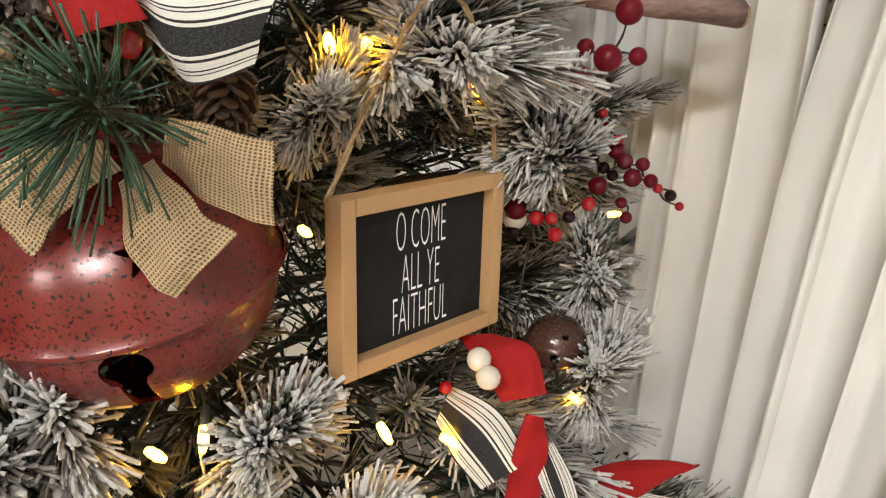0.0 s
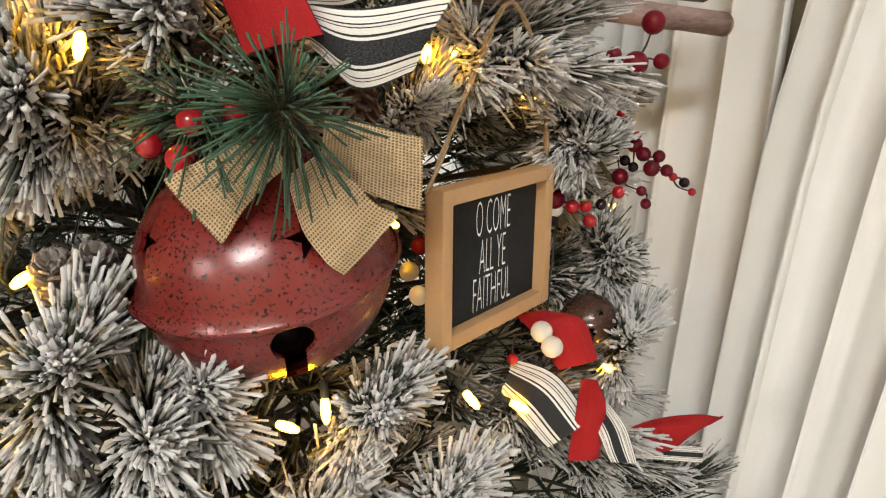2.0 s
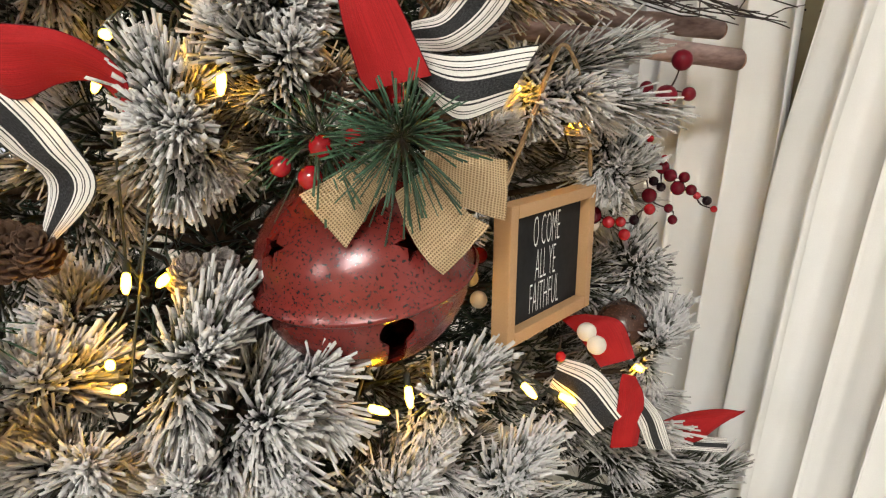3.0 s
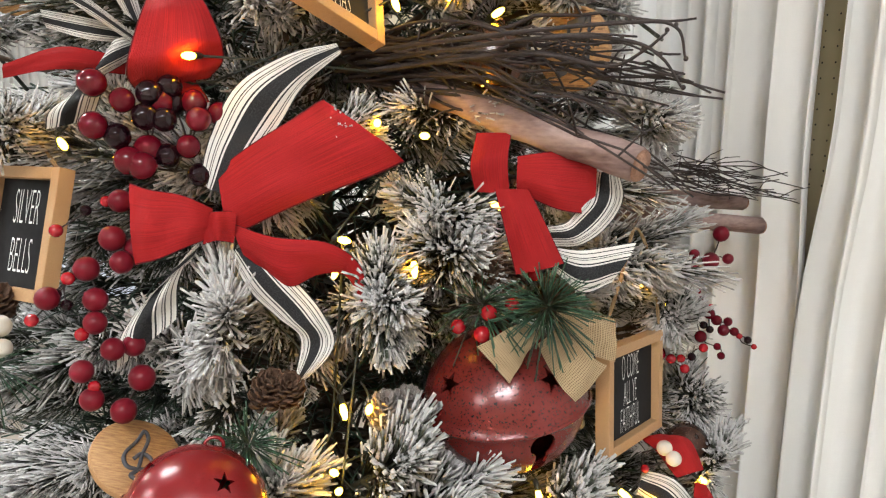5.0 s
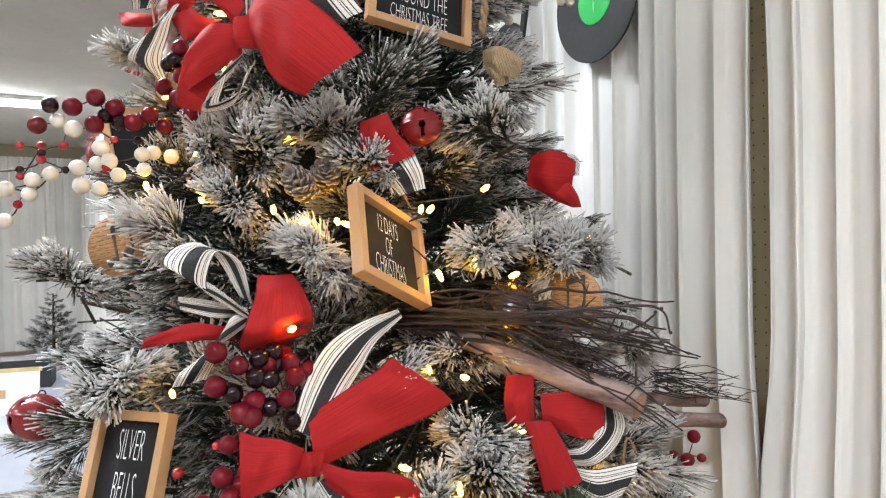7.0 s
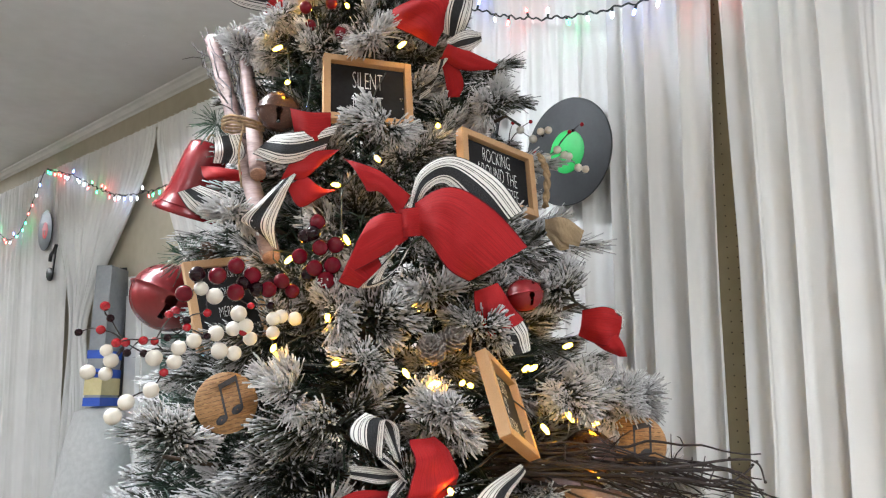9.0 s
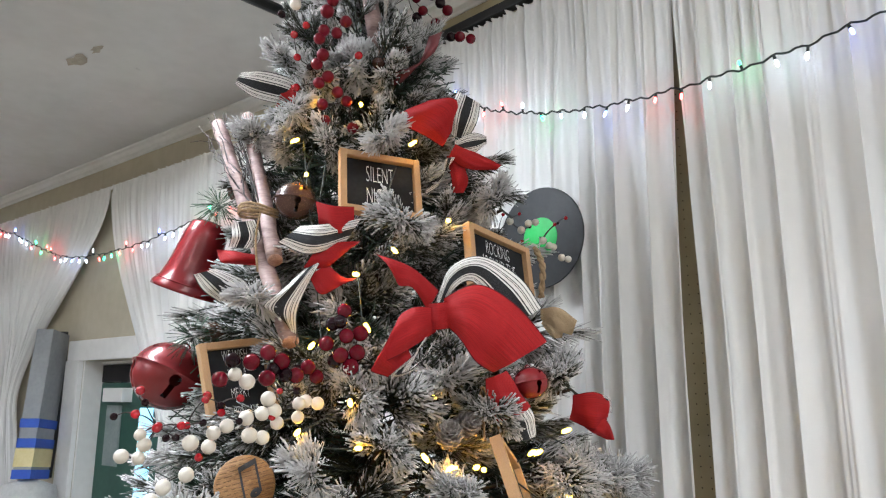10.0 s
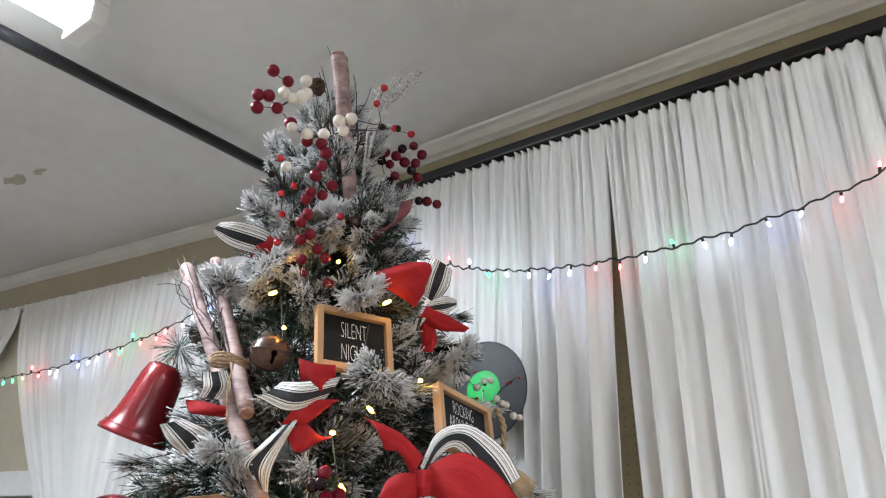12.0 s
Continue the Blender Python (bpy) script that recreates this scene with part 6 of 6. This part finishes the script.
PUFFS = [
    (-0.43, 0.36, 1.03, 14, -28, 1.2), (-0.395, 0.325, 0.965, 14, -32, 1.2), (-0.32, 0.325, 0.935, 9, -34, 1.2), (-0.25, 0.33, 0.93, 6, -35, 1.2), (-0.16, 0.35, 0.91, 2, -36, 1.2),
    (-0.065, 0.365, 0.89, -4, -38, 1.2), (-0.44, 0.43, 1.03, 20, -24, 1.1), (-0.507, 0.40, 1.17, 14, -18, 1.1), (-0.34, 0.47, 1.19, 10, -14, 1.1), (-0.527, 0.48, 1.69, -8, 4, 1.0),
    (-0.132, 0.53, 1.55, -20, 2, 1.1), (-0.468, 0.363, 1.216, 9, -18, 1.1), (-0.252, 0.401, 1.302, -9, -11, 1.0), (-0.458, 0.439, 1.535, 7, 7, 0.9), (-0.320, 0.384, 1.210, -3, -18, 1.0),
    (-0.532, 0.524, 1.963, -24, 15, 0.95), (-0.588, 0.505, 1.684, -21, 0, 0.9), (-0.473, 0.479, 1.709, -27, 2, 1.0), (-0.404, 0.464, 1.666, -31, -1, 0.9), (-0.563, 0.480, 1.621, -23, -3, 0.9),
    (-0.459, 0.439, 1.541, -29, -7, 1.0), (-0.303, 0.601, 2.050, -32, 17, 0.9), (-0.309, 0.367, 1.218, 18, -12, 1.1), (-0.234, 0.400, 1.256, 9, -8, 1.1), (-0.305, 0.330, 1.061, 19, -31, 1.2),
    (-0.251, 0.329, 1.002, 12, -37, 1.2), (0.025, 0.528, 1.198, -2, -11, 1.1), (0.099, 0.601, 1.111, -9, -18, 1.0), (0.169, 0.630, 0.974, -15, -27, 1.1), (0.155, 0.556, 0.911, -15, -35, 1.1),
    (-0.114, 0.377, 0.978, 18, -40, 1.1), (-0.222, 0.361, 1.019, 33, -34, 1.1), (-0.070, 0.474, 1.186, 9, -14, 0.8), (-0.684, 0.474, 1.386, 22, -4, 1.0), (-0.221, 0.466, 1.531, -10, 6, 1.0),
    (-0.355, 0.420, 1.383, -0, -5, 0.8), (0.064, 0.569, 1.152, -25, -16, 1.0), (-0.098, 0.511, 1.524, -17, 5, 1.0), (0.033, 0.558, 1.400, -24, -3, 1.0), (-0.572, 0.929, 2.477, -23, 26, 0.92),
    (-0.520, 0.961, 2.699, -24, 32, 0.92), (-0.519, 0.873, 2.532, -25, 28, 0.92), (-0.511, 0.775, 2.341, -27, 24, 0.92), (-0.527, 0.831, 2.383, -26, 24, 0.92), (-0.559, 0.986, 2.598, -22, 29, 0.92),
    (-0.573, 0.751, 2.167, -25, 18, 0.92), (-0.637, 0.832, 2.198, -22, 19, 0.92), (-0.499, 0.636, 2.147, -23, 21, 0.9), (-0.246, 0.492, 1.720, -37, 2, 1.0), (-0.067, 0.540, 1.553, -42, -5, 1.0),
    (-0.721, 0.653, 1.844, -12, 8, 0.9), (-0.799, 0.608, 1.522, -9, -8, 1.0), (-0.672, 0.520, 1.576, -16, -6, 0.9), (-0.630, 0.868, 2.379, -21, 24, 0.92), (-0.593, 0.794, 2.323, -24, 23, 0.92),
    (-0.457, 0.746, 2.320, -30, 23, 0.92), (-0.627, 0.807, 2.230, -22, 20, 0.92), (-0.679, 0.915, 2.223, -19, 19, 0.92),
]
build_tree()

# ---- far end of the hall ----
def board_figure(s, v, label):
    """A tall painted board, grey with blue and cream bands, and a fleece shape at its foot."""
    t = thing("painted_board", ROOM_2 @ pose(s, v, 0) @ pose(0, 0, 0, 0, 6, -50), label, "decoration")
    part("board", box(0.21, 0.1, 0.82, 0.006, (0, 0, 1.655)), M_GREY_BOARD, t)
    part("edge", box(0.04, 0.104, 0.87, 0.003, (0.126, 0, 1.655)), M_BLACK_METAL, t, "black side edge")
    for z, h, mat in ((1.52, 0.05, M_BLUE), (1.41, 0.05, M_BLUE), (1.33, 0.1, M_YELLOW), (1.24, 0.05, M_BLUE)):
        part("band", box(0.215, 0.108, h, 0.002, (0, 0, z)), mat, t, "painted band")
    part("fleece", lathe([(0.02, 0.02), (0.2, 0.04), (0.23, 0.5), (0.19, 0.95), (0.14, 1.18), (0.02, 1.22)], 28), M_FUR, t, "white fleece body")
    return t


board_figure(2.2, 0.2, "tall grey board with blue and cream bands")


def far_table():
    t = thing("table", pose(-1.98, 3.75, 0, 0, 0, 16), "folding table with a pale blue cloth", "table")
    part("tabletop", box(0.75, 1.8, 0.03, 0.004, (0, 0, 0.745)), M_TRIM, t)
    part("cloth", box(0.78, 1.83, 0.26, 0.01, (0, 0, 0.638)), M_CLOTH_BLUE, t)
    for x in (-0.33, 0.33):
        for y in (-0.8, 0.8):
            part("leg", tube([(x, y, 0), (x, y, 0.5)], 0.014, 8), M_BLACK_METAL, t)
    c = thing("box", pose(-2.02, 4.0, 0.77, 0, 0, 10), "black box with a red label on the table", "box")
    part("carton", box(0.3, 0.2, 0.16, 0.004, (0, 0, 0.08)), M_BOX_BLACK, c)
    part("label_patch", box(0.06, 0.004, 0.08, 0, (0.06, -0.102, 0.08)), M_LABEL_RED, c, "red label")
    f = thing("picture", pose(-1.9, 3.2, 0.77, -12, 0, 10), "white notice in a gilt frame on the table", "picture")
    part("sheet", box(0.42, 0.01, 0.2, 0.002, (0, 0, 0.1)), M_TRIM, f)
    part("gilt_edge", box(0.44, 0.014, 0.02, 0.003, (0, 0, 0.21)), M_GOLD, f)
    part("print", box(0.1, 0.003, 0.04, 0, (0.02, -0.0066, 0.1)), M_OAK, f, "small printed mark")


far_table()
small = thing("small_tree", pose(-2.0, 4.45, 0.77), "small flocked artificial tree on the table", "christmas tree")
part("trunk", tube([(0, 0, 0), (0, 0, 0.5)], [0.012, 0.004], 8), M_BARK, small)
for i in range(34):
    f = i / 34
    a = i * 2.4
    r = 0.17 * (1 - f) + 0.03
    part("branch", BRANCH_UP[i % 3], None, small, "", Matrix.Translation((0, 0, 0.08 + 0.42 * f)) @ Vector((math.cos(a), math.sin(a), 0.35)).to_track_quat("Y", "Z").to_matrix().to_4x4() @ Matrix.Scale(r / 0.2, 4))


# scuffs and flaked patches of the ceiling
def patch(points):
    return mesh("patch", [(x, y, 0) for x, y in points], [tuple(range(len(points)))], False)


M_FLAKED = grainy("flaked beige plaster", (0.34, 0.3, 0.24), (0.46, 0.41, 0.33), 30, 0.9)
for s, v, k, seed in ((1.95, 0.8, 0.075, 1), (1.78, 0.78, 0.04, 2)):
    rp = random.Random(seed)
    pts = [(k * 1.3 * math.cos(i * 0.45) * rp.uniform(0.5, 1.1), k * 0.6 * math.sin(i * 0.45) * rp.uniform(0.5, 1.1)) for i in range(14)]
    tagged(part("flaked_patch", patch(pts), M_FLAKED, None, "", ROOM @ pose(s, v, CEIL - 0.003)), "beige patch of flaked ceiling paint", "paint flake", "ceiling flakes")
def flakes():
    rng = random.Random(2)
    pieces = []
    for k in range(46):
        s, v = rng.uniform(-1.2, 3.2), rng.uniform(0.5, 3.6)
        a, ln = rng.uniform(0, 3.1), rng.uniform(0.01, 0.045)
        n = 6
        pts = [(s + math.cos(a) * ln * (i / n - 0.5) + rng.uniform(-1, 1) * 0.004, v + math.sin(a) * ln * (i / n - 0.5) + rng.uniform(-1, 1) * 0.004, CEIL - 0.001) for i in range(n + 1)]
        pieces.append(tube_arrays(pts, 0.0012, 4))
    return mesh("flakes", *merged(pieces), False)


tagged(part("ceiling_scuffs", flakes(), M_TRIM, None, "", ROOM), "scattered pale scuffs in the ceiling paint", "paint scuffs", kind="stuff")
